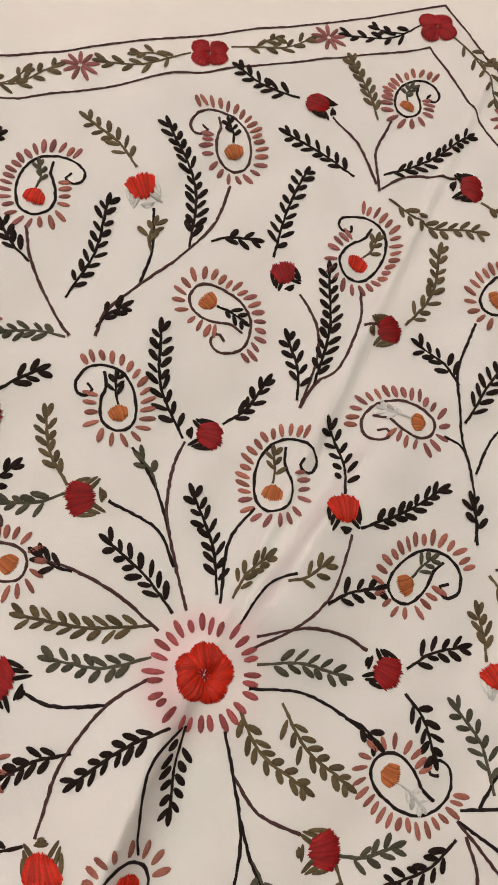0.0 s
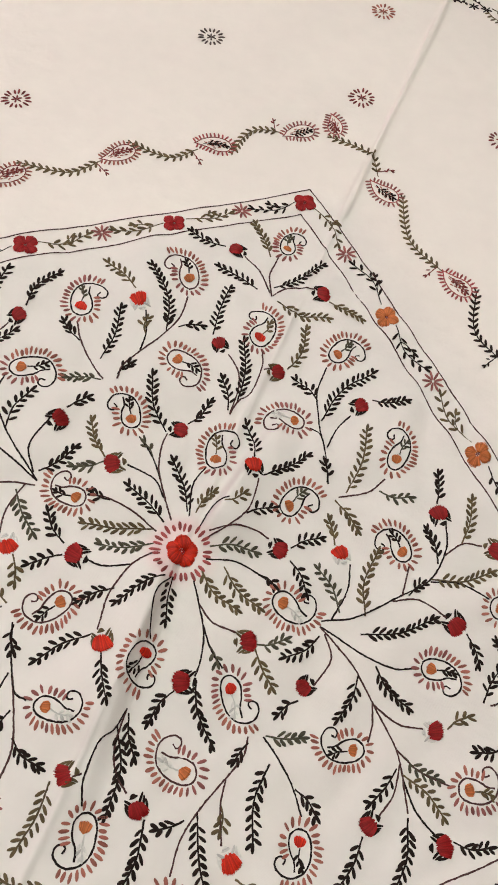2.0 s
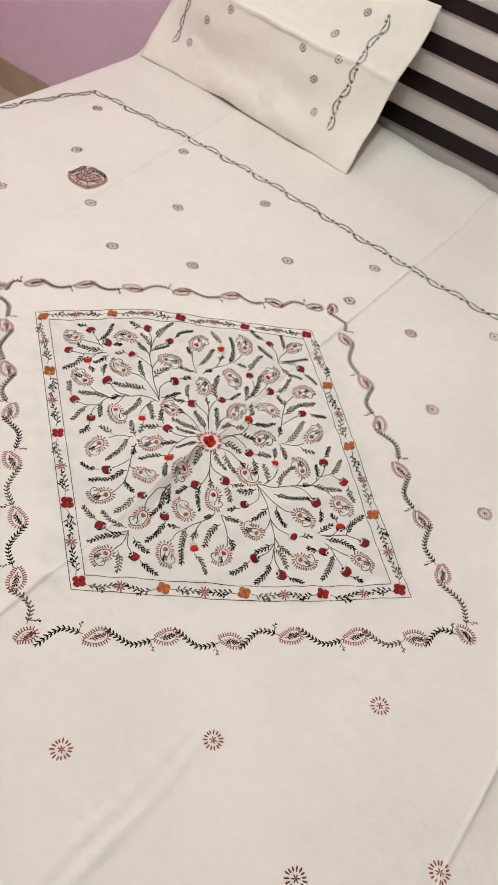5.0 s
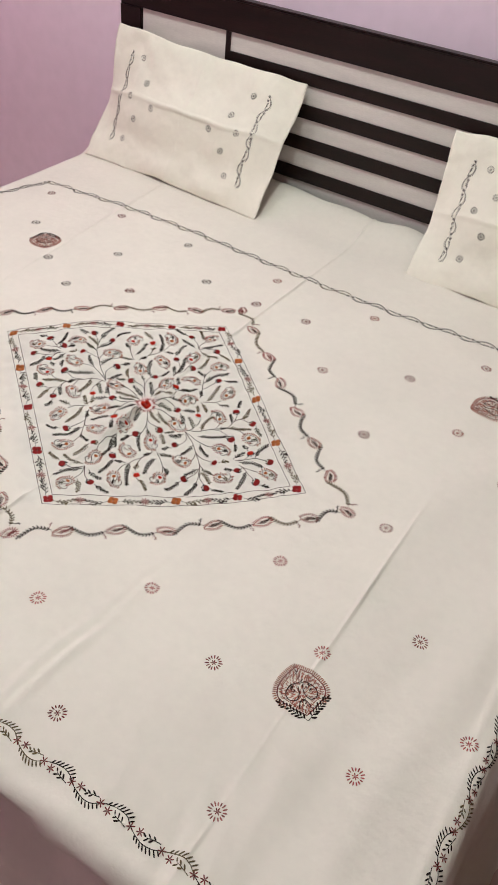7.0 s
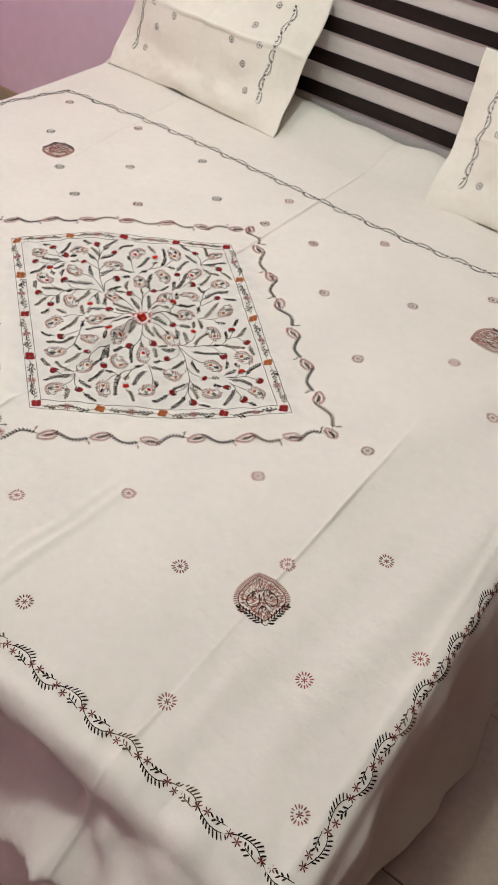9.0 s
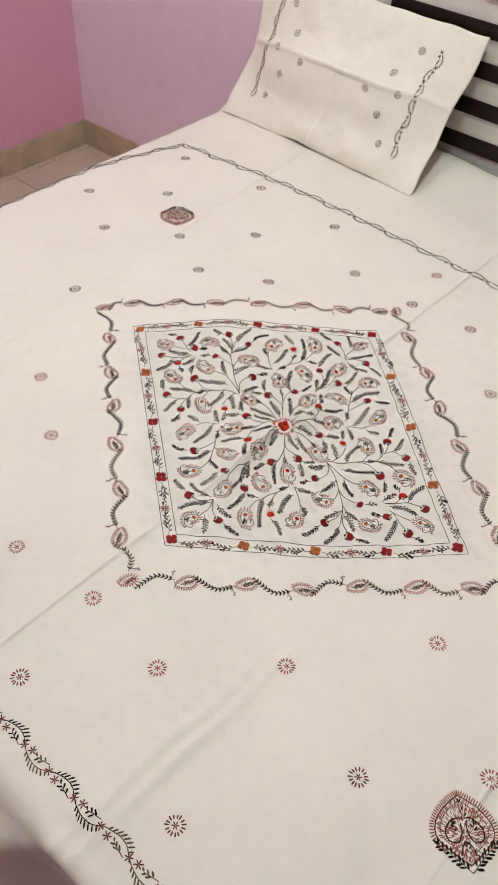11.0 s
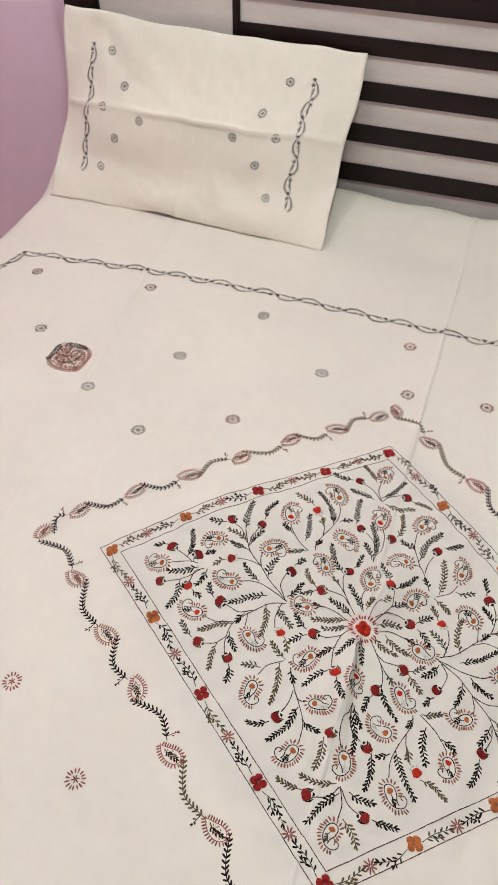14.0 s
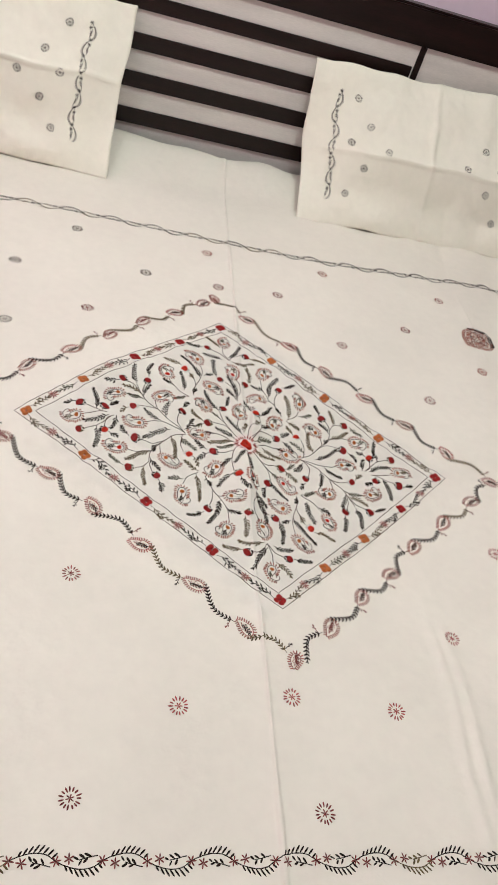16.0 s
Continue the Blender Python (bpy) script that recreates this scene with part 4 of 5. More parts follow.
# sprays beside it
stem((0.0152, 0.0192), (0.0278, 0.0335), (0.0345, 0.0495), (0.0342, 0.0652), (0.0327, 0.0743))
bud(0.0260, 0.0807, 0.0233, 0.0850, SCARLET, BLACK)
sprig(0.0240, 0.0867, 0.0087, 0.1121, BLACK, 5)
sprig(0.0348, 0.0780, 0.0584, 0.1072, BLACK, 6)
sprig(0.0341, 0.0454, 0.0500, 0.0612, BLACK, 3)
stem((0.0474, 0.0595), (0.0530, 0.0627))
paisley(0.0607, 0.0682, 0.0786, 0.0893, 1, 1.00)
sprig(0.0804, 0.0959, 0.0741, 0.1088, BLACK, 2)
stem((0.0816, 0.0950), (0.0720, 0.1151), (0.0626, 0.1306), (0.0528, 0.1322))
paisley(0.0405, 0.1313, 0.0191, 0.1248, -1, 1.00)
stem((0.0675, 0.1235), (0.0560, 0.1438), (0.0480, 0.1631), (0.0473, 0.1866))
sprig(0.0510, 0.1561, 0.0300, 0.1656, BLACK, 3)
sprig(0.0593, 0.1417, 0.0827, 0.1978, BLACK, 7)
paisley(0.0516, 0.2011, 0.0707, 0.2245, 1, 1.00)
stem((0.0707, 0.1222), (0.0728, 0.1421), (0.0787, 0.1556))
bud(0.0830, 0.1654, 0.0887, 0.1717, RED, BLACK)
sprig(0.0901, 0.1747, 0.1137, 0.1847, BLACK, 6)
sprig(0.0963, 0.0950, 0.0946, 0.1469, OLIVE, 7)
stem((0.0921, 0.0894), (0.1111, 0.1026), (0.1204, 0.1186))
paisley(0.1230, 0.1355, 0.1206, 0.1647, -1, 1.05)
sprig(0.1193, 0.1083, 0.1409, 0.1112, PALE_GREEN, 3)
sprig(0.0904, 0.0863, 0.1129, 0.0732, OLIVE, 5)
stem((0.0154, 0.0239), (0.0304, 0.0339), (0.0447, 0.0385), (0.0560, 0.0380))
bud(0.0657, 0.0344, 0.0713, 0.0341, RED, BLACK)
sprig(0.0730, 0.0384, 0.0894, 0.0553, BLACK, 4)
sprig(0.0756, 0.0301, 0.0942, 0.0151, BLACK, 5)
sprig(0.0198, 0.0153, 0.0495, 0.0255, PALE_GREEN, 5)
# sprays of the next quarter
sprig(-0.0170, 0.0189, -0.0491, 0.0313, BLACK, 7)
stem((-0.0128, 0.0219), (-0.0248, 0.0362), (-0.0361, 0.0519), (-0.0419, 0.0695), (-0.0425, 0.0809))
bud(-0.0357, 0.0873, -0.0315, 0.0885, RED, BLACK)
sprig(-0.0324, 0.0945, -0.0242, 0.1172, BLACK, 4)
sprig(-0.0438, 0.0817, -0.0708, 0.1160, BLACK, 6)
stem((-0.0242, 0.0342), (-0.0368, 0.0443), (-0.0580, 0.0456))
bud(-0.0677, 0.0425, -0.0712, 0.0402, RED, OLIVE)
sprig(-0.0748, 0.0443, -0.0952, 0.0641, OLIVE, 4)
sprig(-0.0745, 0.0413, -0.0906, 0.0289, PALE_GREEN, 4)
stem((-0.0328, 0.0465), (-0.0456, 0.0597), (-0.0594, 0.0682))
sprig(-0.0439, 0.0580, -0.0528, 0.0652, PALE_GREEN, 2)
paisley(-0.0702, 0.0778, -0.0920, 0.0974, -1, 1.00)
stem((-0.1022, 0.0974), (-0.1127, 0.1037), (-0.1305, 0.1181), (-0.1405, 0.1314))
paisley(-0.1439, 0.1448, -0.1461, 0.1752, 1, 1.00)
sprig(-0.1317, 0.1182, -0.1480, 0.1263, BLACK, 3)
sprig(-0.1117, 0.1114, -0.1173, 0.1576, BLACK, 7)
sprig(-0.1034, 0.0963, -0.1250, 0.0878, PALE_GREEN, 4)
stem((-0.0931, 0.1017), (-0.0946, 0.1141), (-0.0889, 0.1303), (-0.0795, 0.1533), (-0.0739, 0.1751), (-0.0770, 0.1960))
paisley(-0.0823, 0.2113, -0.1077, 0.2335, -1, 1.00)
sprig(-0.0945, 0.1053, -0.0904, 0.1179, BLACK, 2)
sprig(-0.0783, 0.1575, -0.1116, 0.2068, BLACK, 7)
sprig(-0.0716, 0.1647, -0.0575, 0.1750, BLACK, 3)
stem((-0.0886, 0.1320), (-0.0913, 0.1484), (-0.1003, 0.1675))
bud(-0.1088, 0.1731, -0.1138, 0.1782, SCARLET, WHITE)
sprig(-0.0908, 0.1470, -0.0963, 0.1592, OLIVE, 2)
sprig(-0.1151, 0.1805, -0.1446, 0.1932, OLIVE, 6)
paisley(-0.0608, 0.1397, -0.0369, 0.1308, 1, 1.00)
# branch into the opposite corner
stem((-0.1154, 0.0030), (-0.1189, -0.0188), (-0.1143, -0.0362))
bud(-0.1053, -0.0405, -0.0993, -0.0466, SCARLET, WHITE)
sprig(-0.0991, -0.0447, -0.0898, -0.0594, OLIVE, 3)
sprig(-0.1193, -0.0036, -0.0950, -0.0256, PALE_GREEN, 4)
sprig(-0.1369, -0.0066, -0.1296, -0.0500, OLIVE, 5)
stem((-0.1094, 0.0050), (-0.1315, -0.0044), (-0.1545, -0.0265), (-0.1719, -0.0493), (-0.1739, -0.0762), (-0.1674, -0.0977))
bud(-0.1617, -0.1007, -0.1572, -0.1063, RED, BLACK)
sprig(-0.1578, -0.1077, -0.1527, -0.1292, BLACK, 5)
sprig(-0.1728, -0.0625, -0.1581, -0.0832, BLACK, 3)
stem((-0.1747, -0.0704), (-0.1839, -0.0847), (-0.1981, -0.0905))
bud(-0.2083, -0.0918, -0.2169, -0.0912, RED, OLIVE)
sprig(-0.1828, -0.0840, -0.1814, -0.1206, OLIVE, 4)
sprig(-0.2175, -0.0888, -0.2388, -0.0721, PALE_GREEN, 3)
sprig(-0.1719, -0.0493, -0.2103, -0.0733, OLIVE, 6)
stem((-0.1566, -0.0278), (-0.1543, -0.0517))
paisley(-0.1463, -0.0596, -0.1205, -0.0697, -1, 1.00)
stem((-0.1726, -0.0475), (-0.1938, -0.0551), (-0.2156, -0.0525))
paisley(-0.2253, -0.0503, -0.2499, -0.0467, 1, 1.00)
sprig(-0.1610, -0.0302, -0.1667, -0.0428, BLACK, 2)
stem((-0.1511, -0.0217), (-0.1692, -0.0304), (-0.1917, -0.0265))
bud(-0.2001, -0.0242, -0.2055, -0.0212, RED, BLACK)
sprig(-0.2096, -0.0218, -0.2232, -0.0063, BLACK, 4)
sprig(-0.1386, 0.0052, -0.1832, -0.0210, BLACK, 8)
stem((-0.1098, 0.0085), (-0.1444, 0.0177), (-0.1668, 0.0195), (-0.1806, 0.0143))
paisley(-0.1936, 0.0097, -0.2212, 0.0112, 1, 1.00)
sprig(-0.1555, 0.0222, -0.1830, 0.0384, BLACK, 6)
sprig(-0.2337, 0.0164, -0.2396, -0.0080, BLACK, 3)
stem((-0.2387, 0.0160), (-0.2504, 0.0071), (-0.2527, -0.0099))
bud(-0.2527, -0.0164, -0.2480, -0.0214, SCARLET, BLACK)
sprig(-0.2458, -0.0185, -0.2331, -0.0244, BLACK, 3)
stem((-0.2409, 0.0151), (-0.2626, -0.0068), (-0.2865, -0.0200))
bud(-0.2945, -0.0209, -0.3013, -0.0233, RED, OLIVE)
sprig(-0.2666, -0.0102, -0.2661, -0.0543, BLACK, 5)
sprig(-0.2473, 0.0155, -0.2852, -0.0023, BLACK, 7)
stem((-0.2506, 0.0214), (-0.2718, 0.0176), (-0.2880, 0.0112))
paisley(-0.3013, 0.0057, -0.3186, 0.0059, 1, 0.90)
bud(-0.2546, 0.0352, -0.2504, 0.0373, RED, BLACK)
stem((-0.2576, 0.0201), (-0.2587, 0.0289))
sprig(-0.2504, 0.0382, -0.2363, 0.0451, BLACK, 4)
sprig(-0.2693, 0.0254, -0.2763, 0.0679, BLACK, 6)
stem((-0.2602, 0.0209), (-0.2753, 0.0291), (-0.2884, 0.0331))
bud(-0.2975, 0.0361, -0.3039, 0.0366, RED, BLACK)
sprig(-0.3044, 0.0385, -0.3196, 0.0332, BLACK, 3)
stem((-0.1098, 0.0085), (-0.1406, 0.0279), (-0.1605, 0.0454), (-0.1808, 0.0623), (-0.1896, 0.0732), (-0.2015, 0.0968))
stem((-0.1605, 0.0454), (-0.1652, 0.0580), (-0.1656, 0.0701))
paisley(-0.1587, 0.0788, -0.1349, 0.0873, 1, 1.00)
stem((-0.1625, 0.0469), (-0.1813, 0.0505), (-0.1973, 0.0457))
bud(-0.2049, 0.0439, -0.2109, 0.0412, RED, WHITE)
sprig(-0.2128, 0.0403, -0.2247, 0.0287, OLIVE, 3)
stem((-0.1833, 0.0648), (-0.2026, 0.0693), (-0.2221, 0.0691))
sprig(-0.1896, 0.0661, -0.2122, 0.0686, PALE_GREEN, 3)
paisley(-0.2338, 0.0670, -0.2625, 0.0533, -1, 1.00)
sprig(-0.1918, 0.0764, -0.2220, 0.0877, OLIVE, 6)
stem((-0.1881, 0.0718), (-0.1897, 0.0901), (-0.1850, 0.1079))
bud(-0.1810, 0.1159, -0.1779, 0.1215, RED, BLACK)
sprig(-0.1791, 0.1247, -0.1729, 0.1624, BLACK, 7)
sprig(-0.1869, 0.0751, -0.1784, 0.1025, BLACK, 4)
sprig(-0.2020, 0.0991, -0.2069, 0.1461, BLACK, 6)
stem((-0.1926, 0.0785), (-0.2062, 0.0936), (-0.2209, 0.1022))
bud(-0.2268, 0.1062, -0.2311, 0.1037, RED, BLACK)
sprig(-0.2324, 0.1005, -0.2542, 0.0959, BLACK, 4)
sprig(-0.1122, 0.0152, -0.0972, 0.0399, BLACK, 4)
sprig(-0.1462, 0.0324, -0.1436, 0.0646, BLACK, 5)
stem((-0.1148, 0.0126), (-0.1256, 0.0285), (-0.1213, 0.0514))
bud(-0.1158, 0.0544, -0.1136, 0.0579, RED, BLACK)
sprig(-0.1154, 0.0652, -0.1071, 0.0787, BLACK, 3)
# sprays beside it
stem((-0.0137, -0.0061), (-0.0230, -0.0203), (-0.0284, -0.0430), (-0.0266, -0.0588), (-0.0251, -0.0678))
bud(-0.0181, -0.0740, -0.0154, -0.0781, SCARLET, OLIVE)
sprig(-0.0161, -0.0798, -0.0014, -0.1032, BLACK, 5)
sprig(-0.0274, -0.0715, -0.0529, -0.0987, BLACK, 6)
sprig(-0.0266, -0.0392, -0.0438, -0.0546, BLACK, 3)
stem((-0.0410, -0.0530), (-0.0471, -0.0558))
paisley(-0.0557, -0.0604, -0.0749, -0.0789, 1, 1.00)
sprig(-0.0766, -0.0853, -0.0696, -0.0989, BLACK, 2)
stem((-0.0780, -0.0843), (-0.0672, -0.1055), (-0.0567, -0.1215), (-0.0465, -0.1234))
paisley(-0.0338, -0.1226, -0.0118, -0.1160, -1, 1.00)
stem((-0.0620, -0.1142), (-0.0495, -0.1345), (-0.0409, -0.1529), (-0.0398, -0.1751))
sprig(-0.0441, -0.1462, -0.0226, -0.1547, BLACK, 3)
sprig(-0.0530, -0.1324, -0.0753, -0.1859, BLACK, 7)
paisley(-0.0439, -0.1889, -0.0634, -0.2108, 1, 1.00)
stem((-0.0654, -0.1128), (-0.0668, -0.1325), (-0.0721, -0.1459))
bud(-0.0761, -0.1554, -0.0817, -0.1614, RED, BLACK)
sprig(-0.0830, -0.1643, -0.1070, -0.1734, BLACK, 6)
sprig(-0.0932, -0.0834, -0.0888, -0.1372, OLIVE, 7)
stem((-0.0890, -0.0779), (-0.1078, -0.0910), (-0.1165, -0.1083))
paisley(-0.1183, -0.1261, -0.1147, -0.1547, -1, 1.05)
sprig(-0.1156, -0.0973, -0.1366, -0.1016, PALE_GREEN, 3)
sprig(-0.0873, -0.0749, -0.1100, -0.0611, OLIVE, 5)
stem((-0.0230, -0.0203), (-0.0398, -0.0284), (-0.0527, -0.0288))
bud(-0.0609, -0.0287, -0.0669, -0.0282, RED, BLACK)
sprig(-0.0687, -0.0320, -0.0861, -0.0458, BLACK, 4)
sprig(-0.0715, -0.0244, -0.0911, -0.0097, BLACK, 5)
sprig(-0.0169, 0.0010, -0.0476, -0.0146, PALE_GREEN, 5)
# sprays of the last quarter
sprig(0.0188, 0.0001, 0.0524, -0.0160, OLIVE, 6)
stem((0.0189, -0.0106), (0.0280, -0.0228), (0.0390, -0.0393), (0.0443, -0.0568), (0.0448, -0.0678))
bud(0.0388, -0.0743, 0.0352, -0.0758, RED, BLACK)
sprig(0.0360, -0.0816, 0.0290, -0.1044, BLACK, 4)
sprig(0.0458, -0.0684, 0.0706, -0.1012, BLACK, 6)
stem((0.0280, -0.0228), (0.0416, -0.0308), (0.0589, -0.0310))
bud(0.0687, -0.0327, 0.0721, -0.0309, RED, OLIVE)
sprig(0.0754, -0.0346, 0.0948, -0.0528, OLIVE, 4)
sprig(0.0753, -0.0319, 0.0918, -0.0217, PALE_GREEN, 4)
stem((0.0370, -0.0353), (0.0478, -0.0475), (0.0600, -0.0556))
sprig(0.0463, -0.0459, 0.0541, -0.0526, PALE_GREEN, 2)
paisley(0.0698, -0.0648, 0.0912, -0.0840, -1, 1.00)
stem((0.1016, -0.0843), (0.1126, -0.0908), (0.1315, -0.1057), (0.1424, -0.1194))
paisley(0.1462, -0.1328, 0.1484, -0.1623, 1, 1.00)
sprig(0.1328, -0.1058, 0.1503, -0.1146, BLACK, 3)
sprig(0.1116, -0.0983, 0.1178, -0.1444, BLACK, 7)
sprig(0.1028, -0.0833, 0.1254, -0.0756, PALE_GREEN, 4)
stem((0.0923, -0.0881), (0.0939, -0.1003), (0.0886, -0.1158), (0.0801, -0.1380), (0.0753, -0.1593), (0.0774, -0.1797))
paisley(0.0812, -0.1940, 0.1058, -0.2150, -1, 1.00)
sprig(0.0937, -0.0917, 0.0898, -0.1038, BLACK, 2)
sprig(0.0791, -0.1420, 0.1107, -0.1913, BLACK, 7)
sprig(0.0731, -0.1489, 0.0610, -0.1589, BLACK, 3)
stem((0.0883, -0.1175), (0.0913, -0.1337), (0.1003, -0.1533))
bud(0.1088, -0.1593, 0.1139, -0.1644, SCARLET, WHITE)
sprig(0.0908, -0.1324, 0.0963, -0.1447, OLIVE, 2)
sprig(0.1152, -0.1668, 0.1465, -0.1794, OLIVE, 6)
paisley(0.0624, -0.1241, 0.0407, -0.1164, 1, 1.00)
# roots of the two side branches
stem((0.0205, 0.0064), (0.0398, 0.0136), (0.0586, 0.0129), (0.0706, 0.0093))
sprig(0.0343, 0.0073, 0.0668, -0.0082, OLIVE, 7)
paisley(0.0819, 0.0014, 0.1118, 0.0005, -1, 1.00)
sprig(0.0586, 0.0123, 0.0709, 0.0102, BLACK, 2)
stem((-0.0190, 0.0109), (-0.0370, 0.0154), (-0.0570, 0.0166), (-0.0690, 0.0146))
sprig(-0.0217, 0.0119, -0.0646, -0.0056, OLIVE, 8)
paisley(-0.0796, 0.0084, -0.1105, 0.0146, 1, 1.00)
sprig(-0.0569, 0.0159, -0.0696, 0.0156, BLACK, 2)
panel_border()
vine_round_panel()
border_vine([(0.8746, -0.689), (0.45, -0.688), (0.0, -0.684), (-0.45, -0.682), (-1.0178, -0.685)], first=-1, pitch=0.0498)
border_vine([(-1.014, -0.665), (-1.010, -0.30), (-1.010, 0.06), (-1.002, 0.42), (-0.935, 0.700)], tips=INK, comb=0.75)
border_vine([(-0.935, 0.700), (-0.45, 0.720), (0.15, 0.690), (0.67, 0.710), (0.903, 0.700)], tips=INK, comb=0.66, deep=1.3)
border_vine([(0.905, 0.684), (0.905, 0.30), (0.893, -0.15), (0.876, -0.50), (0.868, -0.6626)], pitch=0.0518)

# rosettes: the same in each quarter, shifted as the cloth lies
for x, y in ((0.577, -0.010), (0.427, 0.206), (0.250, 0.347), (0.119, 0.502), (-0.022, 0.492), (-0.042, 0.630), (0.250, 0.631), (0.428, 0.448), (0.590, 0.328), (0.560, 0.603), (0.724, 0.227), (0.843, 0.024), (0.774, 0.505)):
    rosette(x, y, random.choice((SLATE, RUSSET, DUSKY, MAROON)), parent=bedsheet)
for x, y in ((0.453, -0.184), (0.309, -0.366), (0.178, -0.495), (0.026, -0.480), (0.048, -0.632), (0.343, -0.626), (0.477, -0.429), (0.607, -0.318), (0.606, -0.609), (0.737, -0.464), (0.727, -0.205), (0.853, -0.328), (0.832, -0.617)):
    rosette(x, y, random.choice((MAROON, ROSE, ROSE, DUSKY)), parent=bedsheet)
for x, y in ((-0.599, 0.014), (-0.452, 0.254), (-0.303, 0.327), (-0.186, 0.502), (-0.345, 0.639), (-0.460, 0.468), (-0.590, 0.334), (-0.605, 0.659), (-0.760, 0.462), (-0.868, 0.640), (-0.914, 0.327), (-0.750, 0.233), (-0.940, 0.033)):
    rosette(x, y, random.choice((SLATE, SLATE, MAROON)), parent=bedsheet)
for x, y in ((-0.422, -0.222), (-0.284, -0.308), (-0.132, -0.500), (-0.261, -0.617), (-0.460, -0.440), (-0.590, -0.330), (-0.590, -0.640), (-0.745, -0.230), (-0.750, -0.470), (-0.900, -0.330), (-0.870, -0.630)):
    rosette(x, y, random.choice((MAROON, ROSE, ROSE, DUSKY)), parent=bedsheet)
drop_motif(0.613, -0.396, math.radians(132))
drop_motif(-0.664, 0.400, math.radians(-48))
drop_motif(0.622, 0.457, math.radians(-142))
drop_motif(-0.650, -0.400, math.radians(45))

# ---- pillows ----


def pillow(label, corners, thick, seed, tilt, fold, slack):
    """A pillow in a pressed cover, leaning: its four corners (bottom left, bottom right, top right, top left),
    flat hems, one fold across and one down the middle, slack edges."""
    bl, br, tr, tl = (Vector(c) for c in corners)
    base = (bl + br) / 2
    away = (br - bl).cross(tl - bl).normalized()
    w, h = ((br - bl).length + (tr - tl).length) / 2, ((tl - bl).length + (tr - br).length) / 2

    def shape(s, t):
        fs, ft = (s + 1) / 2, (t + 1) / 2
        p = (bl.lerp(br, fs)).lerp(tl.lerp(tr, fs), ft)
        si = min(abs(s) / 0.90, 1.0)
        inner = max(0.0, 1 - si ** 3.0) * max(0.0, 1 - abs(t) ** 2.6)
        z = thick * 0.55 * inner ** 0.7
        across = t - fold - tilt * s - 0.02 * noise.noise((s * 1.5, seed, 9))
        z += (0.015 * math.exp(-abs(across) / 0.24) + 0.0075 * math.exp(-(across / 0.016) ** 2)) * (0.85 + 0.4 * noise.noise((s * 2, seed, 0))) * min((1 - abs(s)) / 0.12 + 0.25, 1.0)
        down = s - 0.02 * t - 0.015 * noise.noise((t * 2, seed, 4))
        z += (0.0065 * math.exp(-(down / 0.016) ** 2) + 0.006 * math.exp(-abs(down) / 0.12)) * (0.55 + 0.7 * noise.noise((t * 2, seed, 3)))
        z -= 0.016 * math.exp(-((t + 0.52) / 0.24) ** 2) * (1 - s ** 4)
        z += 0.013 * noise.noise((s * 1.7, t * 1.4, seed)) + 0.008 * noise.noise((s * 5.5, t * 3.2, seed + 2)) * (0.3 + abs(t)) + 0.0016 * noise.noise((s * 16, t * 9, seed))
        z -= 0.006 * (1 - ft) * (1 - inner)
        side = (br - bl).normalized()
        up = (tl - bl).normalized()
        inset = 0.005 * max(-s - 0.55, 0) / 0.45 - 0.004 * max(s, 0)
        z -= slack * (max(-s - 0.50, 0) / 0.50) ** 1.6 * math.cos(t * math.pi / 2) ** 2
        p = p + side * inset * math.cos(t * math.pi / 2) ** 2 + side * 0.006 * noise.noise((t * 2.2, s, seed)) - up * t * 0.006 * (1 - s * s) + up * (0.007 + 0.002 * (1 - ft)) * noise.noise((s * 3.4, t, seed + 5)) * (1 - s ** 6)
        return p + away * z - base

    thing = tagged(new("pillow"), label, "pillow")
    thing.location = base
    nx, ny = 110, 64
    verts, faces = [], []
    for back in (0, 1):
        for j in range(ny + 1):
            for i in range(nx + 1):
                s, t = -1 + 2 * i / nx, -1 + 2 * j / ny
                p = shape(s, t)
                if back:
                    inner = max(0.0, 1 - (abs(s) / 0.97) ** 4) * max(0.0, 1 - abs(t) ** 3) if abs(s) < 0.97 else 0.0
                    p = p - away * (0.002 + 0.035 * inner)
                verts.append(tuple(p))
    n, half = nx + 1, (nx + 1) * (ny + 1)
    for j in range(ny):
        for i in range(nx):
            a = j * n + i
            faces.append((a, a + 1, a + n + 1, a + n))
            faces.append((half + a, half + a + n, half + a + n + 1, half + a + 1))
    rim = [i for i in range(n)] + [j * n + nx for j in range(1, ny + 1)] + [ny * n + i for i in range(nx - 1, -1, -1)] + [j * n for j in range(ny - 1, 0, -1)]
    for a, b in zip(rim, rim[1:] + rim[:1]):
        faces.append((b, a, half + a, half + b))
    data_mesh("pillow_cover", verts, faces, PILLOW_COTTON, thing, label="pale cream cotton cover with pressed fold lines")

    def where(u, v, e=0.004):
        f = lambda a, b: shape(a / (w / 2), b / (h / 2))
        p = f(u, v)
        a, b = (f(u + e, v) - p).normalized(), (f(u, v + e) - p).normalized()
        return p, a, b, a.cross(b).normalized()

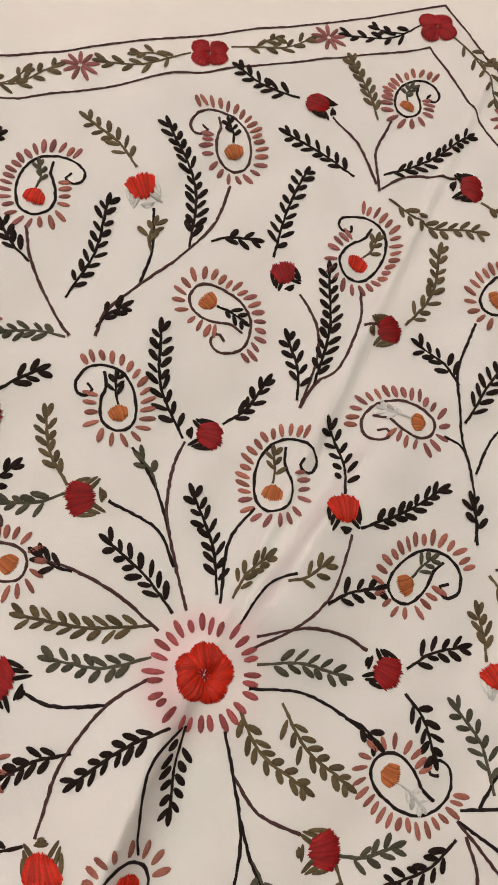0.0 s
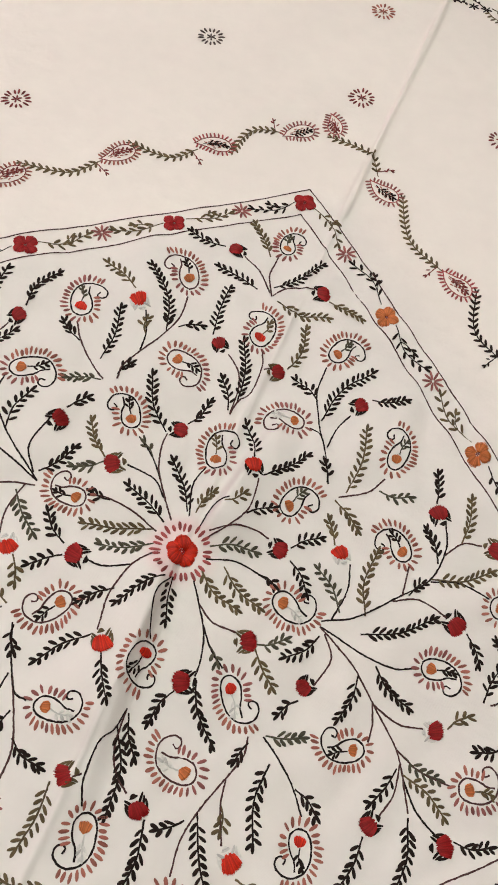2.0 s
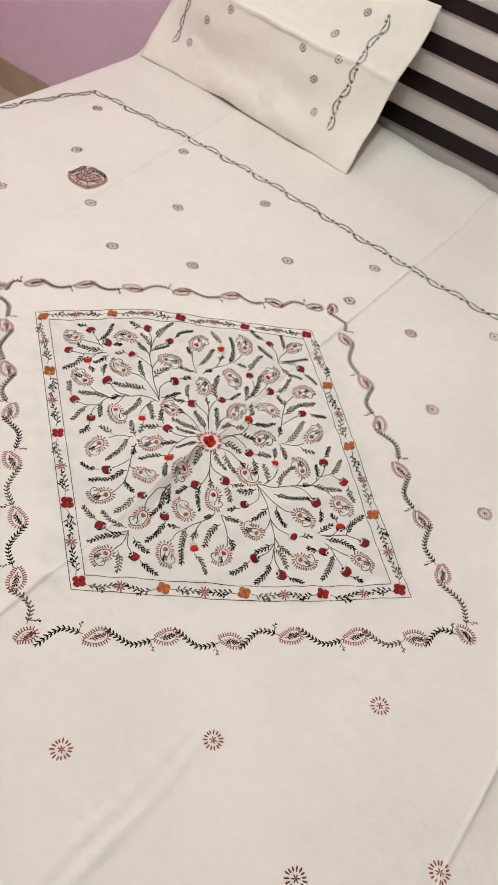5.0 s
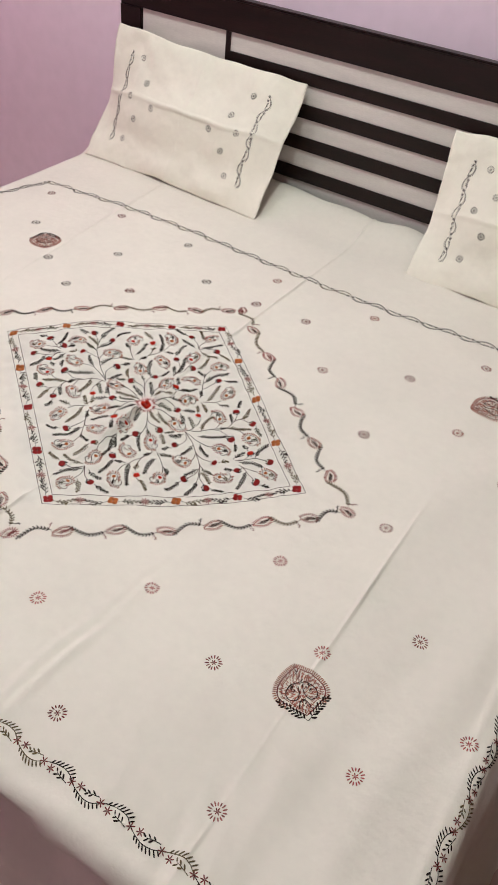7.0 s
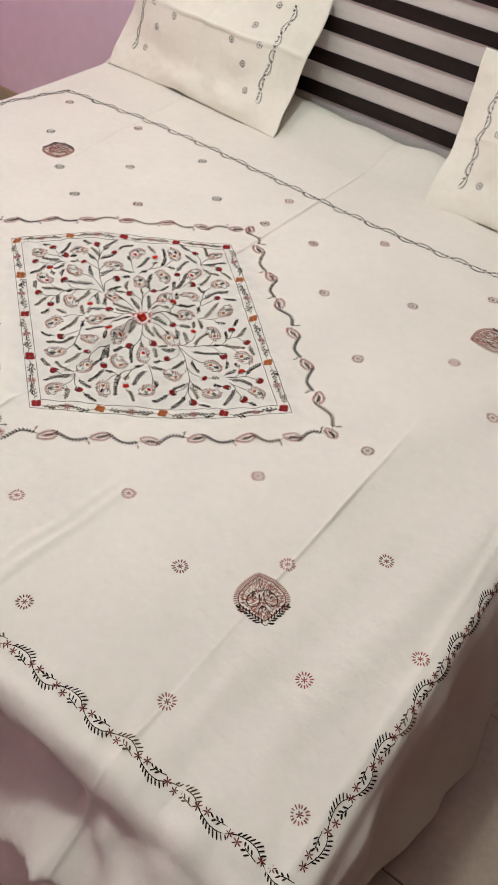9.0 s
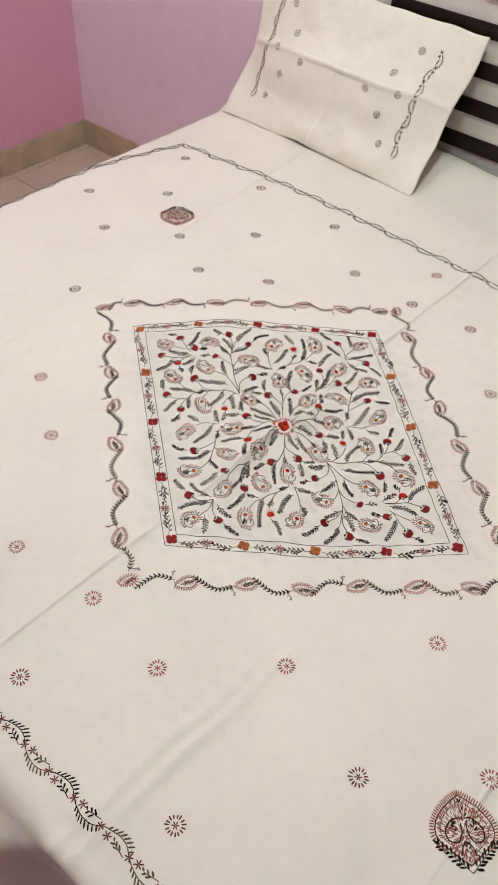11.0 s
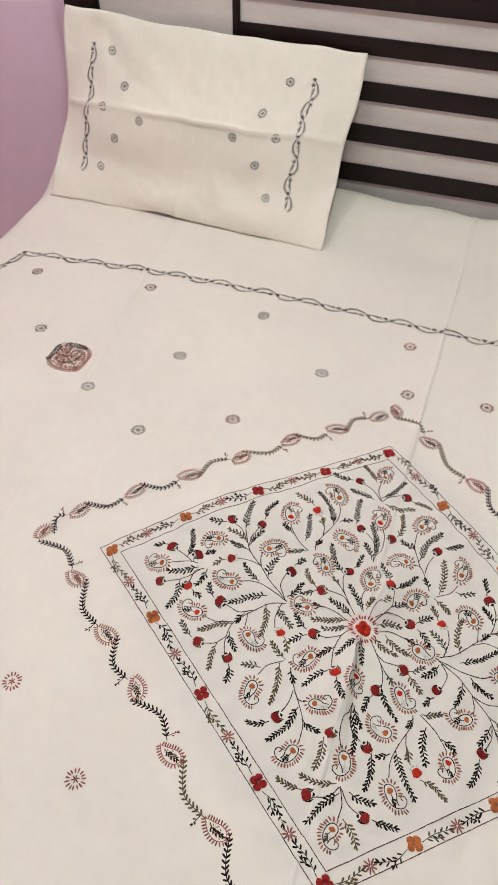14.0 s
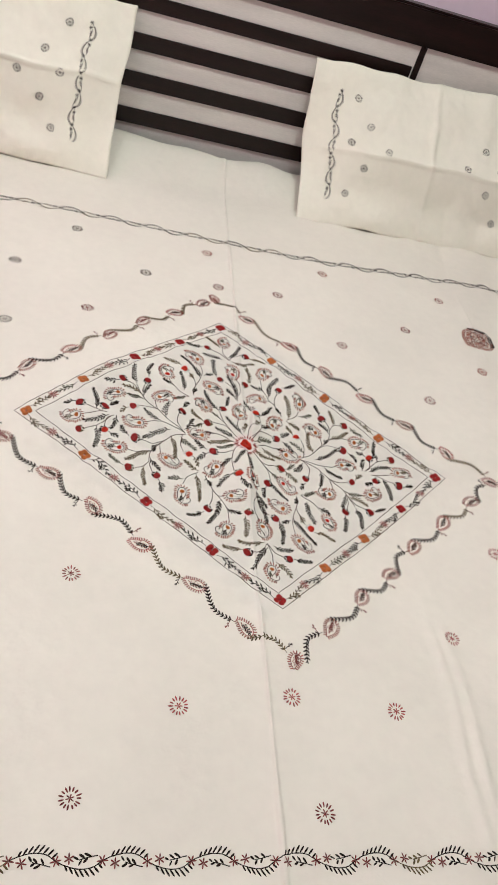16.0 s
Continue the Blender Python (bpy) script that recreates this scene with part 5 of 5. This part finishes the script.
    for side in (-1, 1):
        u = side * w * (0.360 if side > 0 else 0.392)
        ends = [Vector((u + 0.004 * math.sin(k * 2.1 + side), -0.140 + 0.28 * k / 7)) for k in range(8)]
        for k in range(7):
            border_bow(ends[k], ends[k + 1], 1 if k % 2 else -1, BLACK if random.random() < 0.7 else INK, where, thing, 0.85, INK, 0.72, 1.2)
        for du, v in ((0.052, 0.130), (0.095, 0.062), (0.048, 0.012), (0.150, 0.000), (0.088, -0.050), (0.050, -0.120)):
            rosette(u - side * du, v, INK if random.random() < 0.5 else SLATE, where, thing, 0.0108)
    return thing


pillow("cream cotton pillow with embroidered vines leaning on the headboard", ((-1.003, 0.945, 0.564), (-0.295, 0.905, 0.562), (-0.264, 1.116, 0.917), (-0.968, 1.106, 0.953)), 0.026, 1.3, 0.03, 0.09, 0.038)
pillow("cream cotton pillow beside the bare slats, creased down its middle", ((0.218, 0.898, 0.562), (0.954, 0.886, 0.562), (0.890, 1.106, 0.938), (0.197, 1.110, 0.905)), 0.026, 7.7, 0.0, -0.05, 0.042)

# ---- skirting and floor tiles ----
for name, x0, x1, y0, y1 in (("baseboard_back", WX0, WX1, WY1 - 0.011, WY1 - 0.001), ("baseboard_left", WX0 + 0.001, WX0 + 0.011, WY0, WY1 - 0.011), ("baseboard_right", WX1 - 0.011, WX1 - 0.001, WY0, WY1 - 0.011)):
    board = setting(new(name), "beige marbled tile skirting along the wall", "baseboard")
    along_x = x1 - x0 > y1 - y0
    start, stop = (x0, x1) if along_x else (y0, y1)
    k = start
    while k < stop - 0.01:
        e = min(k + 0.598, stop)
        if along_x:
            box("skirting_tile", k, e, y0, y1, 0.0, 0.105, SKIRT, board, bevel=0.002)
        else:
            box("skirting_tile", x0, x1, k, e, 0.0, 0.105, SKIRT, board, bevel=0.002)
        k += 0.600
SIDE = 0.4157
tile = box_mesh("floor_tile", 0, SIDE - 0.003, 0, SIDE - 0.003, -0.012, 0.0, TILE, 0.0012)
for i in range(-7, 5):
    for j in range(-13, 3):
        x, y = 0.427 + i * SIDE + 0.0015, 0.838 + j * SIDE + 0.0015
        if x < WX1 and x + SIDE > WX0 and y + SIDE > WY0 and y < WY1:
            x0, x1, y0, y1 = max(x, WX0), min(x + SIDE - 0.003, WX1), max(y, WY0), min(y + SIDE - 0.003, WY1)
            ob = new("floor_tile", tile)
            ob.location, ob.parent = (x0, y0, 0), floor
            ob.scale = ((x1 - x0) / (SIDE - 0.003), (y1 - y0) / (SIDE - 0.003), 1)
